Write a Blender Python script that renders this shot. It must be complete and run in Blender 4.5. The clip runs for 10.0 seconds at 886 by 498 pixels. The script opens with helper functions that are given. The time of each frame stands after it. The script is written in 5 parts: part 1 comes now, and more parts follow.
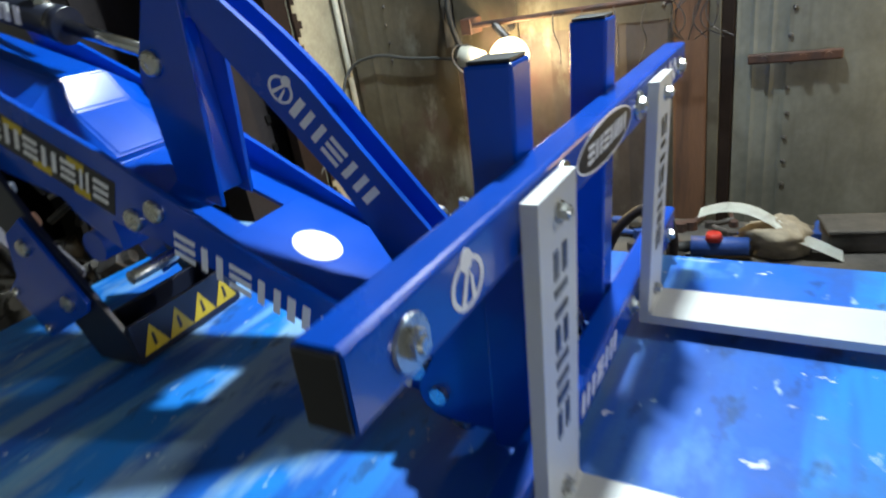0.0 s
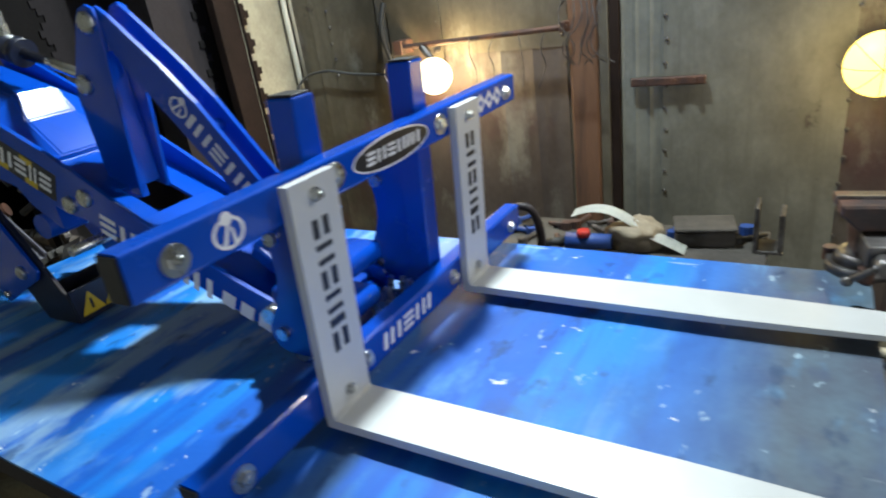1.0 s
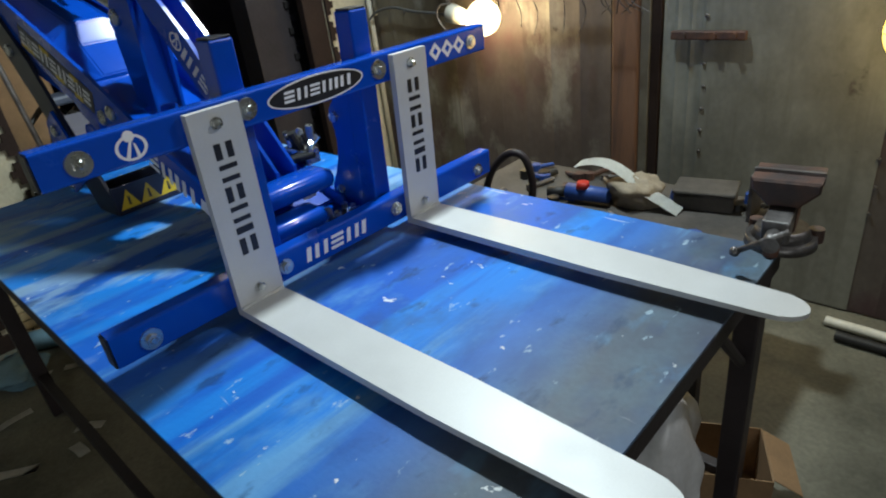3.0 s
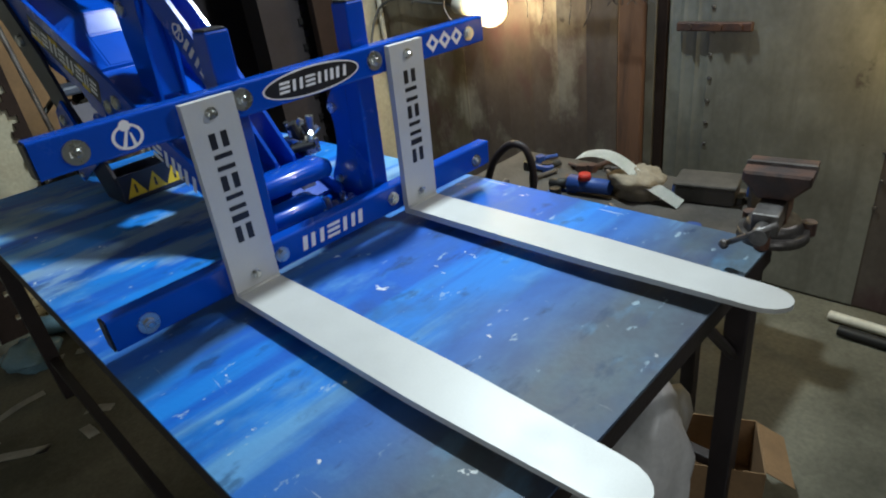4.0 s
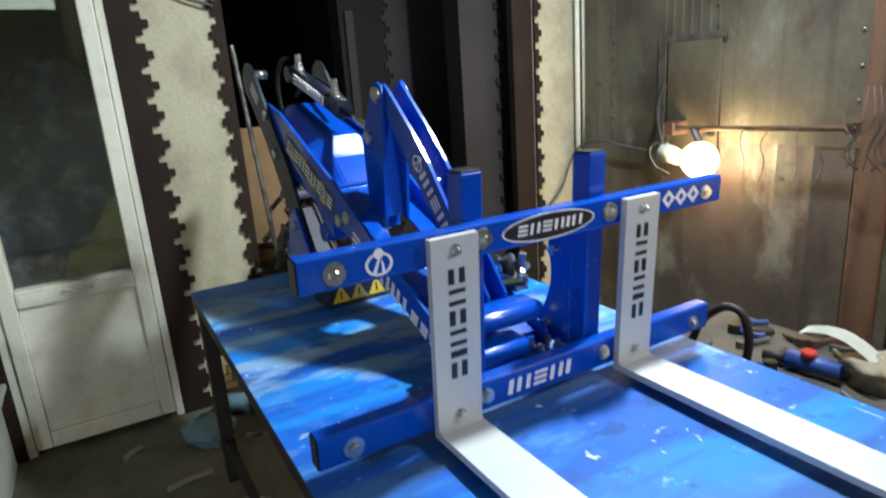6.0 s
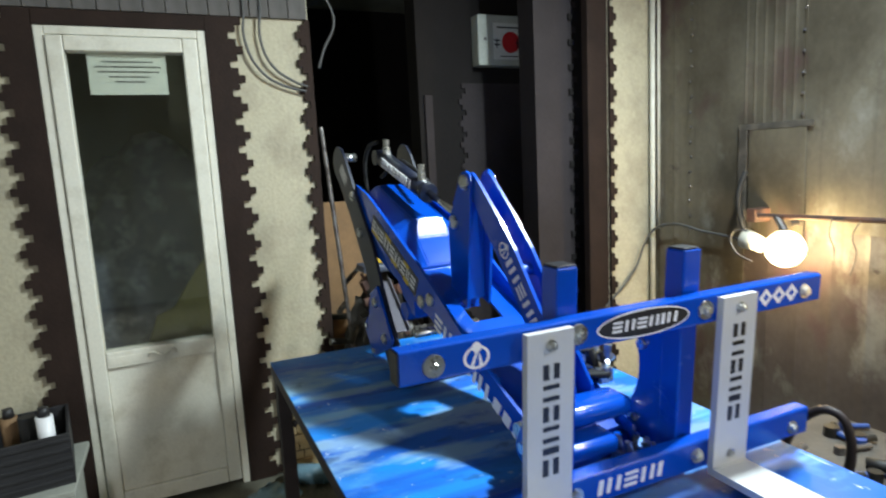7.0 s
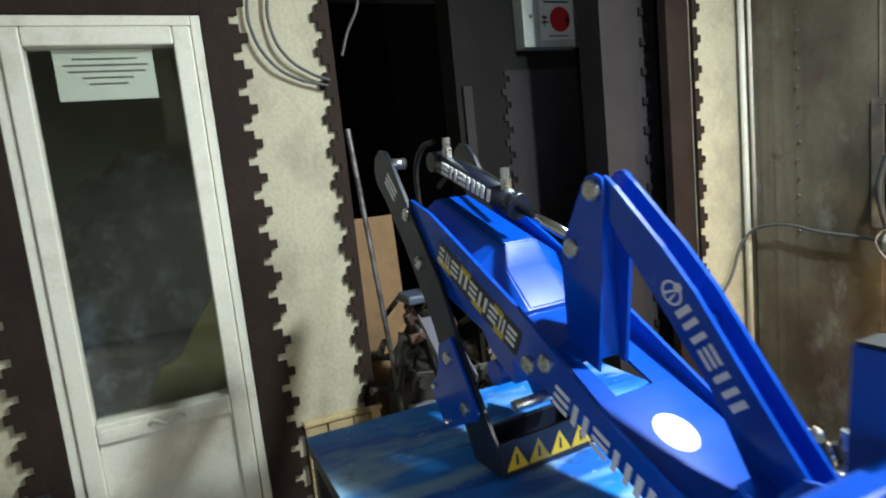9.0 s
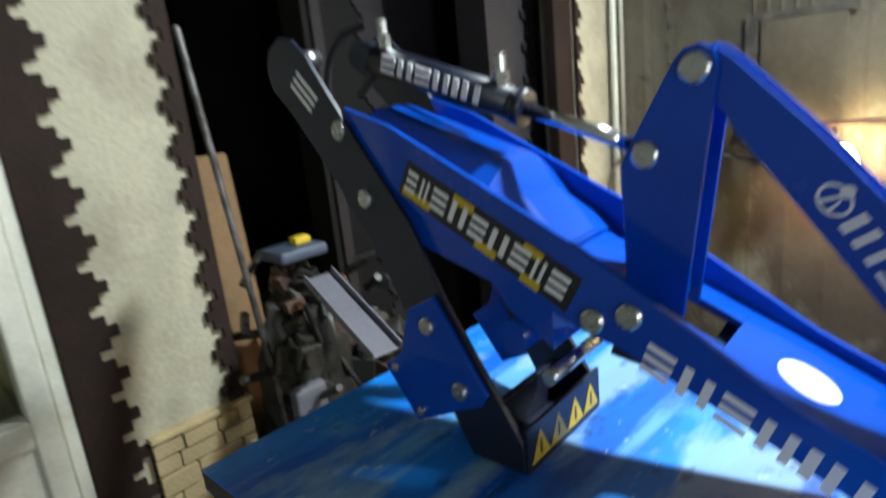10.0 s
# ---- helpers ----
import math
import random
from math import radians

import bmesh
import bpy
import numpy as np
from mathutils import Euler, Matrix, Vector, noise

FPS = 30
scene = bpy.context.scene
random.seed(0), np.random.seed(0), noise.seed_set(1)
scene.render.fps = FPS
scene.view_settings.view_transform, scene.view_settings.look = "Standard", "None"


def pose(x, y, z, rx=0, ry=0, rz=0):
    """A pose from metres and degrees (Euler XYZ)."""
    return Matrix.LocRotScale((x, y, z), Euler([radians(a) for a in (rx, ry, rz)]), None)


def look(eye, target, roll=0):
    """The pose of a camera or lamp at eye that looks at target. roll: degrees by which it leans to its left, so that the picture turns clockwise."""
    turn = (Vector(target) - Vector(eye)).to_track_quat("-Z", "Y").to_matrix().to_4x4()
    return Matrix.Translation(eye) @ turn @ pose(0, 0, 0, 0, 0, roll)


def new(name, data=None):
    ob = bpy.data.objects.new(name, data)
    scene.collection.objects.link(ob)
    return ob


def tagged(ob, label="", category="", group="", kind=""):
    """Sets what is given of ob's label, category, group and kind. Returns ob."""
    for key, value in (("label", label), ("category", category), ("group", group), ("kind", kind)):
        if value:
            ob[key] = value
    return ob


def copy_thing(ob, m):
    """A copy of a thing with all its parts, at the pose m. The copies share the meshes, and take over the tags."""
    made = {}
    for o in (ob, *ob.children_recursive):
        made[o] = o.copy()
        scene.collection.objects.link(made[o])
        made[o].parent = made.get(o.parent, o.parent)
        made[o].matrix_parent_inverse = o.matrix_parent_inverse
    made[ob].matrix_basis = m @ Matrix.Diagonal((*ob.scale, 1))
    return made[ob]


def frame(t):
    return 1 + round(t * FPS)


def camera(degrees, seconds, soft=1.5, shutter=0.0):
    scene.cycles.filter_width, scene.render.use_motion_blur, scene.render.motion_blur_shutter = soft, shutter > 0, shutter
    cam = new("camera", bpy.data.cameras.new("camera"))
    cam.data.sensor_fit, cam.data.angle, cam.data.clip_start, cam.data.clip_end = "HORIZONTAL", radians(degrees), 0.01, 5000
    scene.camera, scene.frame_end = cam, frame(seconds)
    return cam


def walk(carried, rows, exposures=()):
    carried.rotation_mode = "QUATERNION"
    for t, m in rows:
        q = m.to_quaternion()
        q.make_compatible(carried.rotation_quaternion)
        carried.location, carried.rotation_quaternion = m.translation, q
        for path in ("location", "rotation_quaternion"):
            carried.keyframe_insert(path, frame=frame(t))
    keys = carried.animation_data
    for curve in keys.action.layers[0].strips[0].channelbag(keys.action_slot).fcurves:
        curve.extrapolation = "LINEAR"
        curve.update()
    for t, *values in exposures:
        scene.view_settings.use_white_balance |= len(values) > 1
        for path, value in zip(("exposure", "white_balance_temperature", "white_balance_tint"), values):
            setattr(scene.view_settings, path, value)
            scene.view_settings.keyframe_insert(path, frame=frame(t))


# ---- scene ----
cam = camera(72.4, 10.0, 2.0, 0.5)
PATH = [
    (0, (0.205, -0.485, 1.542), (-0.796, 1.049, 0.739), -9.5),
    (0.2, (0.268, -0.553, 1.553), (-0.733, 0.967, 0.725), -7.9),
    (0.5, (0.356, -0.619, 1.565), (-0.639, 0.932, 0.786), -6.2),
    (1, (0.601, -0.606, 1.577), (-0.383, 0.948, 0.793), -8.3),
    (1.5, (0.784, -0.554, 1.565), (-0.253, 0.912, 0.683), -9.3),
    (1.8, (0.801, -0.549, 1.557), (-0.172, 0.929, 0.626), -8.5),
    (2, (0.824, -0.567, 1.547), (-0.076, 0.961, 0.622), -8.1),
    (2.5, (0.901, -0.54, 1.56), (-0.234, 0.843, 0.667), -8.3),
    (2.7, (0.974, -0.503, 1.567), (-0.238, 0.793, 0.645), -8.2),
    (3.8, (1.062, -0.461, 1.588), (-0.266, 0.741, 0.7), -7.4),
    (4, (1.071, -0.459, 1.576), (-0.232, 0.738, 0.644), -7.9),
    (4.5, (1.075, -0.464, 1.562), (-0.371, 0.687, 0.798), -7.7),
    (5, (1.013, -0.519, 1.568), (-0.531, 0.517, 0.831), -6.6),
    (6.3, (0.917, -0.541, 1.65), (-0.808, 0.37, 1.208), -3.7),
    (6.5, (0.939, -0.568, 1.665), (-0.813, 0.312, 1.271), -3.6),
    (7, (0.899, -0.599, 1.678), (-0.906, 0.212, 1.384), -2.9),
    (7.5, (0.769, -0.644, 1.71), (-1.068, 0.103, 1.45), -3.2),
    (8, (0.618, -0.71, 1.727), (-1.151, 0.182, 1.452), -2.7),
    (8.5, (0.509, -0.687, 1.706), (-1.301, 0.113, 1.413), -4.9),
    (9, (0.297, -0.565, 1.692), (-1.516, 0.231, 1.41), -5.9),
    (9.5, (0.038, -0.609, 1.668), (-1.654, 0.436, 1.461), -4.4),
    (10, (-0.307, -0.687, 1.617), (-1.675, 0.679, 1.107), -6.0),
]
walk(cam, [(t, look(eye, target, roll)) for t, eye, target, roll in PATH],
     exposures=[(0.0, -0.65), (1.5, -0.6), (2.5, -1.15), (4.2, -1.15), (5.0, -0.9), (6.5, -0.4), (8.0, -0.3), (10.0, -0.3)])

# ---- light ----
world = bpy.data.worlds.new("world")
scene.world = world
world.use_nodes = True
world.node_tree.nodes["Background"].inputs[0].default_value = (0.55, 0.62, 0.7, 1)
world.node_tree.nodes["Background"].inputs[1].default_value = 0.02


def lamp(name, kind, energy, color, m, size=0.1, size_y=None):
    data = bpy.data.lights.new(name, kind)
    data.energy, data.color = energy, color
    if kind == "AREA":
        data.shape, data.size, data.size_y = "RECTANGLE", size, size_y or size
    else:
        data.shadow_soft_size = size
    ob = new(name, data)
    ob.matrix_world = m
    return ob


FLOOR, TABLE = 0.14, 0.938
CEIL = 3.1
BULB_A, BULB_B = (-0.80, 1.74, 1.232), (0.80, 1.70, 1.19)
work = lamp("work_light", "AREA", 118, (0.84, 0.98, 1.0), look((-0.21, 1.17, 2.90), (-0.66, 0.20, 0.9)), 0.16, 0.09)
work.data.spread = radians(156)
# added fill without a fixture, brightens the lower door wall from behind the camera
lamp("door_fill_light", "AREA", 40, (0.94, 0.98, 0.98), look((2.5, -2.0, 1.35), (-2.1, -0.7, 0.5)), 0.12, 1.2)
far = lamp("far_work_light", "AREA", 30, (0.95, 0.98, 0.97), look((1.60, 1.50, 2.66), (-2.1, -0.7, 0.5)), 0.10, 0.10)
far.data.spread = radians(150)
lamp("bulb_light", "POINT", 26, (1.0, 0.74, 0.36), pose(*BULB_A), 0.06)
lamp("caged_bulb_light", "POINT", 8, (1.0, 0.74, 0.3), pose(*BULB_B), 0.07)


# ---- materials ----
def mat(name, color, rough=0.5, metal=0.0, vary=0.25, scale=8.0, fine=120.0, bump=0.15, second=None, amount=0.5, stretch=(1, 1, 1), coat=0.0, grit=0.3):
    """A surface with stains at a large scale, grain at a small one, and fine relief."""
    m = bpy.data.materials.new(name)
    m.use_nodes = True
    nt = m.node_tree
    b = nt.nodes["Principled BSDF"]
    b.inputs["Metallic"].default_value = metal
    b.inputs["Coat Weight"].default_value = coat
    b.inputs["Coat Roughness"].default_value = 0.08
    tc = nt.nodes.new("ShaderNodeTexCoord")
    mp = nt.nodes.new("ShaderNodeMapping")
    mp.inputs["Scale"].default_value = stretch
    nt.links.new(tc.outputs["Object"], mp.inputs["Vector"])
    big = nt.nodes.new("ShaderNodeTexNoise")
    big.inputs["Scale"].default_value, big.inputs["Detail"].default_value, big.inputs["Roughness"].default_value = scale, 6, 0.62
    small = nt.nodes.new("ShaderNodeTexNoise")
    small.inputs["Scale"].default_value, small.inputs["Detail"].default_value = fine, 3
    for n in (big, small):
        nt.links.new(mp.outputs[0], n.inputs["Vector"])
    ramp = nt.nodes.new("ShaderNodeValToRGB")
    ramp.color_ramp.elements[0].position, ramp.color_ramp.elements[1].position = 0.5 - 0.2, 0.5 + 0.2
    dark = second or tuple(c * (1 - vary) for c in color)
    if second:
        ramp.color_ramp.elements[0].position, ramp.color_ramp.elements[1].position = amount - 0.12, amount + 0.12
    ramp.color_ramp.elements[0].color = (*dark, 1)
    ramp.color_ramp.elements[1].color = (*color, 1)
    nt.links.new(big.outputs["Fac"], ramp.inputs[0])
    mul = nt.nodes.new("ShaderNodeMix")
    mul.data_type, mul.blend_type = "RGBA", "MULTIPLY"
    mul.inputs[0].default_value = grit
    nt.links.new(ramp.outputs[0], mul.inputs[6])
    nt.links.new(small.outputs["Fac"], mul.inputs[7])
    nt.links.new(mul.outputs[2], b.inputs["Base Color"])
    rr = nt.nodes.new("ShaderNodeMapRange")
    rr.inputs[3].default_value, rr.inputs[4].default_value = max(0.03, rough - 0.12), min(1, rough + 0.12)
    nt.links.new(big.outputs["Fac"], rr.inputs[0])
    nt.links.new(rr.outputs[0], b.inputs["Roughness"])
    if bump:
        bp = nt.nodes.new("ShaderNodeBump")
        bp.inputs["Strength"].default_value, bp.inputs["Distance"].default_value = bump, 0.004
        nt.links.new(small.outputs["Fac"], bp.inputs["Height"])
        nt.links.new(bp.outputs[0], b.inputs["Normal"])
    return m


def glow(name, color, strength):
    m = bpy.data.materials.new(name)
    m.use_nodes = True
    b = m.node_tree.nodes["Principled BSDF"]
    b.inputs["Base Color"].default_value = (*color, 1)
    b.inputs["Emission Color"].default_value = (*color, 1)
    b.inputs["Emission Strength"].default_value = strength
    return m


def glass(name, tint=(0.9, 0.95, 0.93), rough=0.02, mix=0.88):
    """A thin pane: mostly clear, with a mirror's share of gloss."""
    m = bpy.data.materials.new(name)
    m.use_nodes = True
    nt = m.node_tree
    nt.nodes.remove(nt.nodes["Principled BSDF"])
    clear, gloss, both = (nt.nodes.new(k) for k in ("ShaderNodeBsdfTransparent", "ShaderNodeBsdfGlossy", "ShaderNodeMixShader"))
    clear.inputs[0].default_value = (*tint, 1)
    gloss.inputs[0].default_value, gloss.inputs["Roughness"].default_value = (1, 1, 1, 1), rough
    both.inputs[0].default_value = 1 - mix
    nt.links.new(clear.outputs[0], both.inputs[1])
    nt.links.new(gloss.outputs[0], both.inputs[2])
    nt.links.new(both.outputs[0], nt.nodes["Material Output"].inputs[0])
    return m


def less_gloss(m, level):
    m.node_tree.nodes["Principled BSDF"].inputs["Specular IOR Level"].default_value = level
    return m


def stained_sheet(name, pale, dark, rust, lo):
    """Zinc sheet with soft cloudy stains, rust blotches, pale runs down it and fine scratches."""
    m = mat(name, pale, 0.46, metal=0.3, second=dark, amount=0.49, scale=1.7, fine=45, bump=0.2, stretch=(1.1, 1.1, 0.8), grit=0.3)
    nt = m.node_tree
    b = nt.nodes["Principled BSDF"]
    tc = nt.nodes.new("ShaderNodeTexCoord")
    s = b.inputs["Base Color"].links[0].from_socket
    for color, scale, stretch, a, c, gain, seed in ((rust, 2.3, (1, 1, 0.75), lo, lo + 0.12, 0.8, 4.1), ((0.30, 0.30, 0.27), 3.6, (1, 1, 0.6), 0.57, 0.68, 0.6, 9.3),
                                                    (dark, 9, (2.2, 1, 0.12), 0.55, 0.70, 0.5, 2.2), ((0.045, 0.036, 0.034), 6, (1, 1, 1), 0.66, 0.72, 0.7, 13.7)):
        mp, n, r, mx = (nt.nodes.new(k) for k in ("ShaderNodeMapping", "ShaderNodeTexNoise", "ShaderNodeMapRange", "ShaderNodeMix"))
        mp.inputs["Scale"].default_value, mp.inputs["Location"].default_value = stretch, (seed, seed, seed * 0.6)
        n.inputs["Scale"].default_value, n.inputs["Detail"].default_value, n.inputs["Roughness"].default_value = scale, 7, 0.62
        r.inputs[1].default_value, r.inputs[2].default_value, r.inputs[4].default_value = a, c, gain
        mx.data_type = "RGBA"
        nt.links.new(tc.outputs["Object"], mp.inputs[0])
        nt.links.new(mp.outputs[0], n.inputs["Vector"])
        nt.links.new(n.outputs["Fac"], r.inputs[0])
        nt.links.new(r.outputs[0], mx.inputs[0])
        nt.links.new(s, mx.inputs[6])
        mx.inputs[7].default_value = (*color, 1)
        s = mx.outputs[2]
    nt.links.new(s, b.inputs["Base Color"])
    return m


BLUE = less_gloss(mat("blue_gloss_paint", (0.001, 0.058, 0.43), 0.24, vary=0.12, scale=5, fine=60, bump=0.03, coat=0.35, grit=0.08), 0.25)
NAVY = mat("dark_navy_paint", (0.010, 0.014, 0.032), 0.38, vary=0.3, scale=9, fine=90, bump=0.05, grit=0.15)
SILVER = mat("silver_paint", (0.54, 0.55, 0.56), 0.48, metal=0.2, vary=0.07, scale=12, fine=300, bump=0.04, grit=0.1)
ZINC = mat("zinc_plated_steel", (0.62, 0.63, 0.62), 0.28, metal=0.95, vary=0.2, scale=40, fine=300, bump=0.05, grit=0.2)
CHROME = mat("chrome", (0.75, 0.76, 0.78), 0.10, metal=1.0, vary=0.05, scale=20, fine=200, bump=0.0, grit=0.0)
STICKER = mat("white_vinyl", (0.78, 0.78, 0.80), 0.4, vary=0.04, scale=20, fine=150, bump=0.0, grit=0.05)
BLACKV = mat("black_vinyl", (0.012, 0.012, 0.016), 0.4, vary=0.2, scale=20, fine=150, bump=0.0, grit=0.1)
YELLOW = mat("yellow_vinyl", (0.58, 0.42, 0.015), 0.45, vary=0.1, scale=20, fine=150, bump=0.0, grit=0.1)
RUBBER = mat("black_rubber", (0.015, 0.015, 0.016), 0.6, vary=0.3, scale=15, fine=150, bump=0.1)
LEGS = mat("brown_black_steel", (0.035, 0.026, 0.03), 0.55, metal=0.3, vary=0.4, scale=12, fine=120, bump=0.2)
RUST = mat("rusty_iron", (0.16, 0.075, 0.05), 0.6, metal=0.4, second=(0.06, 0.045, 0.045), scale=9, fine=140, bump=0.3)
IRON = mat("worn_grey_iron", (0.22, 0.21, 0.21), 0.42, metal=0.75, second=(0.09, 0.08, 0.08), scale=14, fine=140, bump=0.25)
FLOORM = mat("dusty_concrete", (0.20, 0.19, 0.145), 0.85, second=(0.085, 0.082, 0.06), amount=0.48, scale=2.6, fine=70, bump=0.5, grit=0.5)
CREAM = mat("cream_plaster", (0.50, 0.455, 0.335), 0.8, second=(0.34, 0.30, 0.22), amount=0.42, scale=3.2, fine=60, bump=0.5, grit=0.35)
BROWN = less_gloss(mat("dark_brown_trim", (0.034, 0.021, 0.017), 0.75, vary=0.4, scale=6, fine=80, bump=0.4), 0.15)
PLUM = less_gloss(mat("grey_plum_panel", (0.046, 0.038, 0.041), 0.75, vary=0.35, scale=4, fine=70, bump=0.3), 0.2)
PVC = mat("aged_white_plastic", (0.72, 0.70, 0.61), 0.45, second=(0.54, 0.51, 0.42), amount=0.38, scale=7, fine=90, bump=0.12, grit=0.2)
SHEET = stained_sheet("weathered_zinc_sheet", (0.195, 0.172, 0.130), (0.085, 0.072, 0.052), (0.085, 0.045, 0.045), 0.52)
PALESHEET = stained_sheet("pale_zinc_sheet", (0.29, 0.29, 0.255), (0.14, 0.133, 0.11), (0.12, 0.088, 0.08), 0.58)
RUSTSHEET = stained_sheet("rust_stained_sheet", (0.155, 0.132, 0.12), (0.085, 0.066, 0.062), (0.085, 0.046, 0.055), 0.50)
# one near-black base colour for the passage walls, the recess and a trim
DARKWALL = less_gloss(mat("near_black_wall", (0.020, 0.017, 0.017), 0.85, vary=0.5, scale=3, fine=60, bump=0.3), 0.2)
CEILM = mat("grey_ceiling_board", (0.42, 0.43, 0.38), 0.8, vary=0.3, scale=3, fine=60, bump=0.2)
PAPER = mat("white_paper", (0.72, 0.74, 0.70), 0.8, vary=0.08, scale=15, fine=120, bump=0.05)
CARD = mat("brown_cardboard", (0.30, 0.18, 0.09), 0.85, vary=0.25, scale=7, fine=90, bump=0.15)
CABLE = mat("grey_cable", (0.10, 0.10, 0.10), 0.6, vary=0.3, scale=20, fine=100, bump=0.0)
BULBGLASS = glow("lit_bulb_glass", (1.0, 0.84, 0.50), 9)
BULBYELLOW = glow("lit_amber_globe", (1.0, 0.70, 0.16), 5.5)


def bench_material():
    """Bare steel sheet under streaks of blue overspray, with pale dry paint between them."""
    m = mat("overspray_steel", (0.10, 0.155, 0.215), 0.55, metal=0.0, second=(0.075, 0.095, 0.14), scale=5, fine=90, bump=0.12, grit=0.25)
    nt = m.node_tree
    b = nt.nodes["Principled BSDF"]
    base = b.inputs["Base Color"].links[0].from_socket
    tc = nt.nodes.new("ShaderNodeTexCoord")

    def layer(under, color, scale, stretch, lo, hi, seed, gain=1.0):
        mp = nt.nodes.new("ShaderNodeMapping")
        mp.inputs["Scale"].default_value, mp.inputs["Location"].default_value = stretch, (seed, seed * 1.7, 0)
        mp.inputs["Rotation"].default_value = (0, 0, radians(-15))
        n = nt.nodes.new("ShaderNodeTexNoise")
        n.inputs["Scale"].default_value, n.inputs["Detail"].default_value, n.inputs["Roughness"].default_value = scale, 7, 0.55
        r = nt.nodes.new("ShaderNodeMapRange")
        r.inputs[1].default_value, r.inputs[2].default_value, r.inputs[4].default_value = lo, hi, gain
        mx = nt.nodes.new("ShaderNodeMix")
        mx.data_type = "RGBA"
        nt.links.new(tc.outputs["Object"], mp.inputs[0])
        nt.links.new(mp.outputs[0], n.inputs["Vector"])
        nt.links.new(n.outputs["Fac"], r.inputs[0])
        nt.links.new(r.outputs[0], mx.inputs[0])
        nt.links.new(under, mx.inputs[6])
        mx.inputs[7].default_value = (*color, 1)
        return mx, mx.outputs[2]

    def along(mx, at, wide):
        """Fade a layer out towards the bare end of the bench."""
        old = mx.inputs[0].links[0].from_socket
        sep = nt.nodes.new("ShaderNodeSeparateXYZ")
        f = nt.nodes.new("ShaderNodeMapRange")
        f.inputs[1].default_value, f.inputs[2].default_value, f.inputs[3].default_value, f.inputs[4].default_value = at, at + wide, 1, 0.0
        mu = nt.nodes.new("ShaderNodeMath")
        mu.operation = "MULTIPLY"
        nt.links.new(tc.outputs["Object"], sep.inputs[0])
        nt.links.new(sep.outputs[0], f.inputs[0])
        nt.links.new(old, mu.inputs[0])
        nt.links.new(f.outputs[0], mu.inputs[1])
        nt.links.new(mu.outputs[0], mx.inputs[0])

    mx, s = layer(base, (0.001, 0.185, 0.66), 1.3, (1.5, 0.45, 1), 0.24, 0.44, 3.1, 0.96)
    along(mx, 0.70, 0.26)
    mx, s = layer(s, (0.001, 0.085, 0.48), 2.6, (3.0, 0.30, 1), 0.46, 0.55, 8.2, 0.85)
    along(mx, 0.64, 0.26)
    mx, s = layer(s, (0.14, 0.36, 0.60), 2.3, (3.0, 0.26, 1), 0.54, 0.61, 5.4, 0.7)
    mx, s = layer(s, (0.05, 0.13, 0.25), 2.0, (1.4, 0.7, 1), 0.57, 0.68, 12.4, 0.5)
    mx, s = layer(s, (0.03, 0.045, 0.07), 3.5, (1, 1, 1), 0.62, 0.76, 1.4, 0.6)
    mx, s = layer(s, (0.70, 0.74, 0.76), 21, (1, 1.3, 1), 0.70, 0.72, 2.2, 0.85)
    mx, s = layer(s, (0.62, 0.70, 0.76), 30, (0.12, 1.6, 1), 0.70, 0.74, 6.2, 0.5)
    mx, s = layer(s, (0.001, 0.028, 0.16), 7, (1.0, 0.45, 1), 0.52, 0.72, 15.3, 0.6)
    mx, s = layer(s, (0.12, 0.33, 0.58), 11, (1.0, 0.55, 1), 0.60, 0.74, 19.1, 0.45)
    mx, s = layer(s, (0.30, 0.46, 0.56), 3.6, (1.8, 0.6, 1), 0.52, 0.60, 23.7, 0.58)
    along(mx, 0.02, 0.30)
    mx, s = layer(s, (0.003, 0.030, 0.10), 16, (1.0, 0.5, 1), 0.60, 0.67, 27.3, 0.6)
    mx, s = layer(s, (0.38, 0.52, 0.62), 42, (1.0, 0.45, 1), 0.66, 0.70, 31.9, 0.6)
    b.inputs["Specular IOR Level"].default_value = 0.35
    nt.links.new(s, b.inputs["Base Color"])
    return m


BENCH = bench_material()


# ---- helpers for meshes ----
def mesh(name, bm, material, smooth=False):
    bmesh.ops.recalc_face_normals(bm, faces=bm.faces)
    me = bpy.data.meshes.new(name)
    bm.to_mesh(me)
    bm.free()
    if smooth:
        for p in me.polygons:
            p.use_smooth = len(p.vertices) <= 4
    for one in material if isinstance(material, (list, tuple)) else [material]:
        me.materials.append(one)
    return me


def part(name, bm, material, parent=None, label="", smooth=False):
    """Links a bmesh as one mesh object, under a thing or part."""
    ob = new(name, mesh(name, bm, material, smooth))
    if parent:
        ob.parent = parent
    return tagged(ob, label)


def thing(name, label, category, at=None, group="", kind=""):
    ob = new(name)
    ob.empty_display_size = 0.05
    if at is not None:
        ob.matrix_world = at
    return tagged(ob, label, category, group, kind)


def box(lo, hi, bevel=0.0, bm=None):
    bm = bm or bmesh.new()
    c, s = [(a + b) / 2 for a, b in zip(lo, hi)], [abs(b - a) for a, b in zip(lo, hi)]
    made = bmesh.ops.create_cube(bm, size=1, matrix=Matrix.LocRotScale(c, None, s))["verts"]
    if bevel:
        edges = list({e for v in made for e in v.link_edges})
        bmesh.ops.bevel(bm, geom=edges, offset=bevel, segments=2, affect="EDGES", profile=0.5)
    return bm


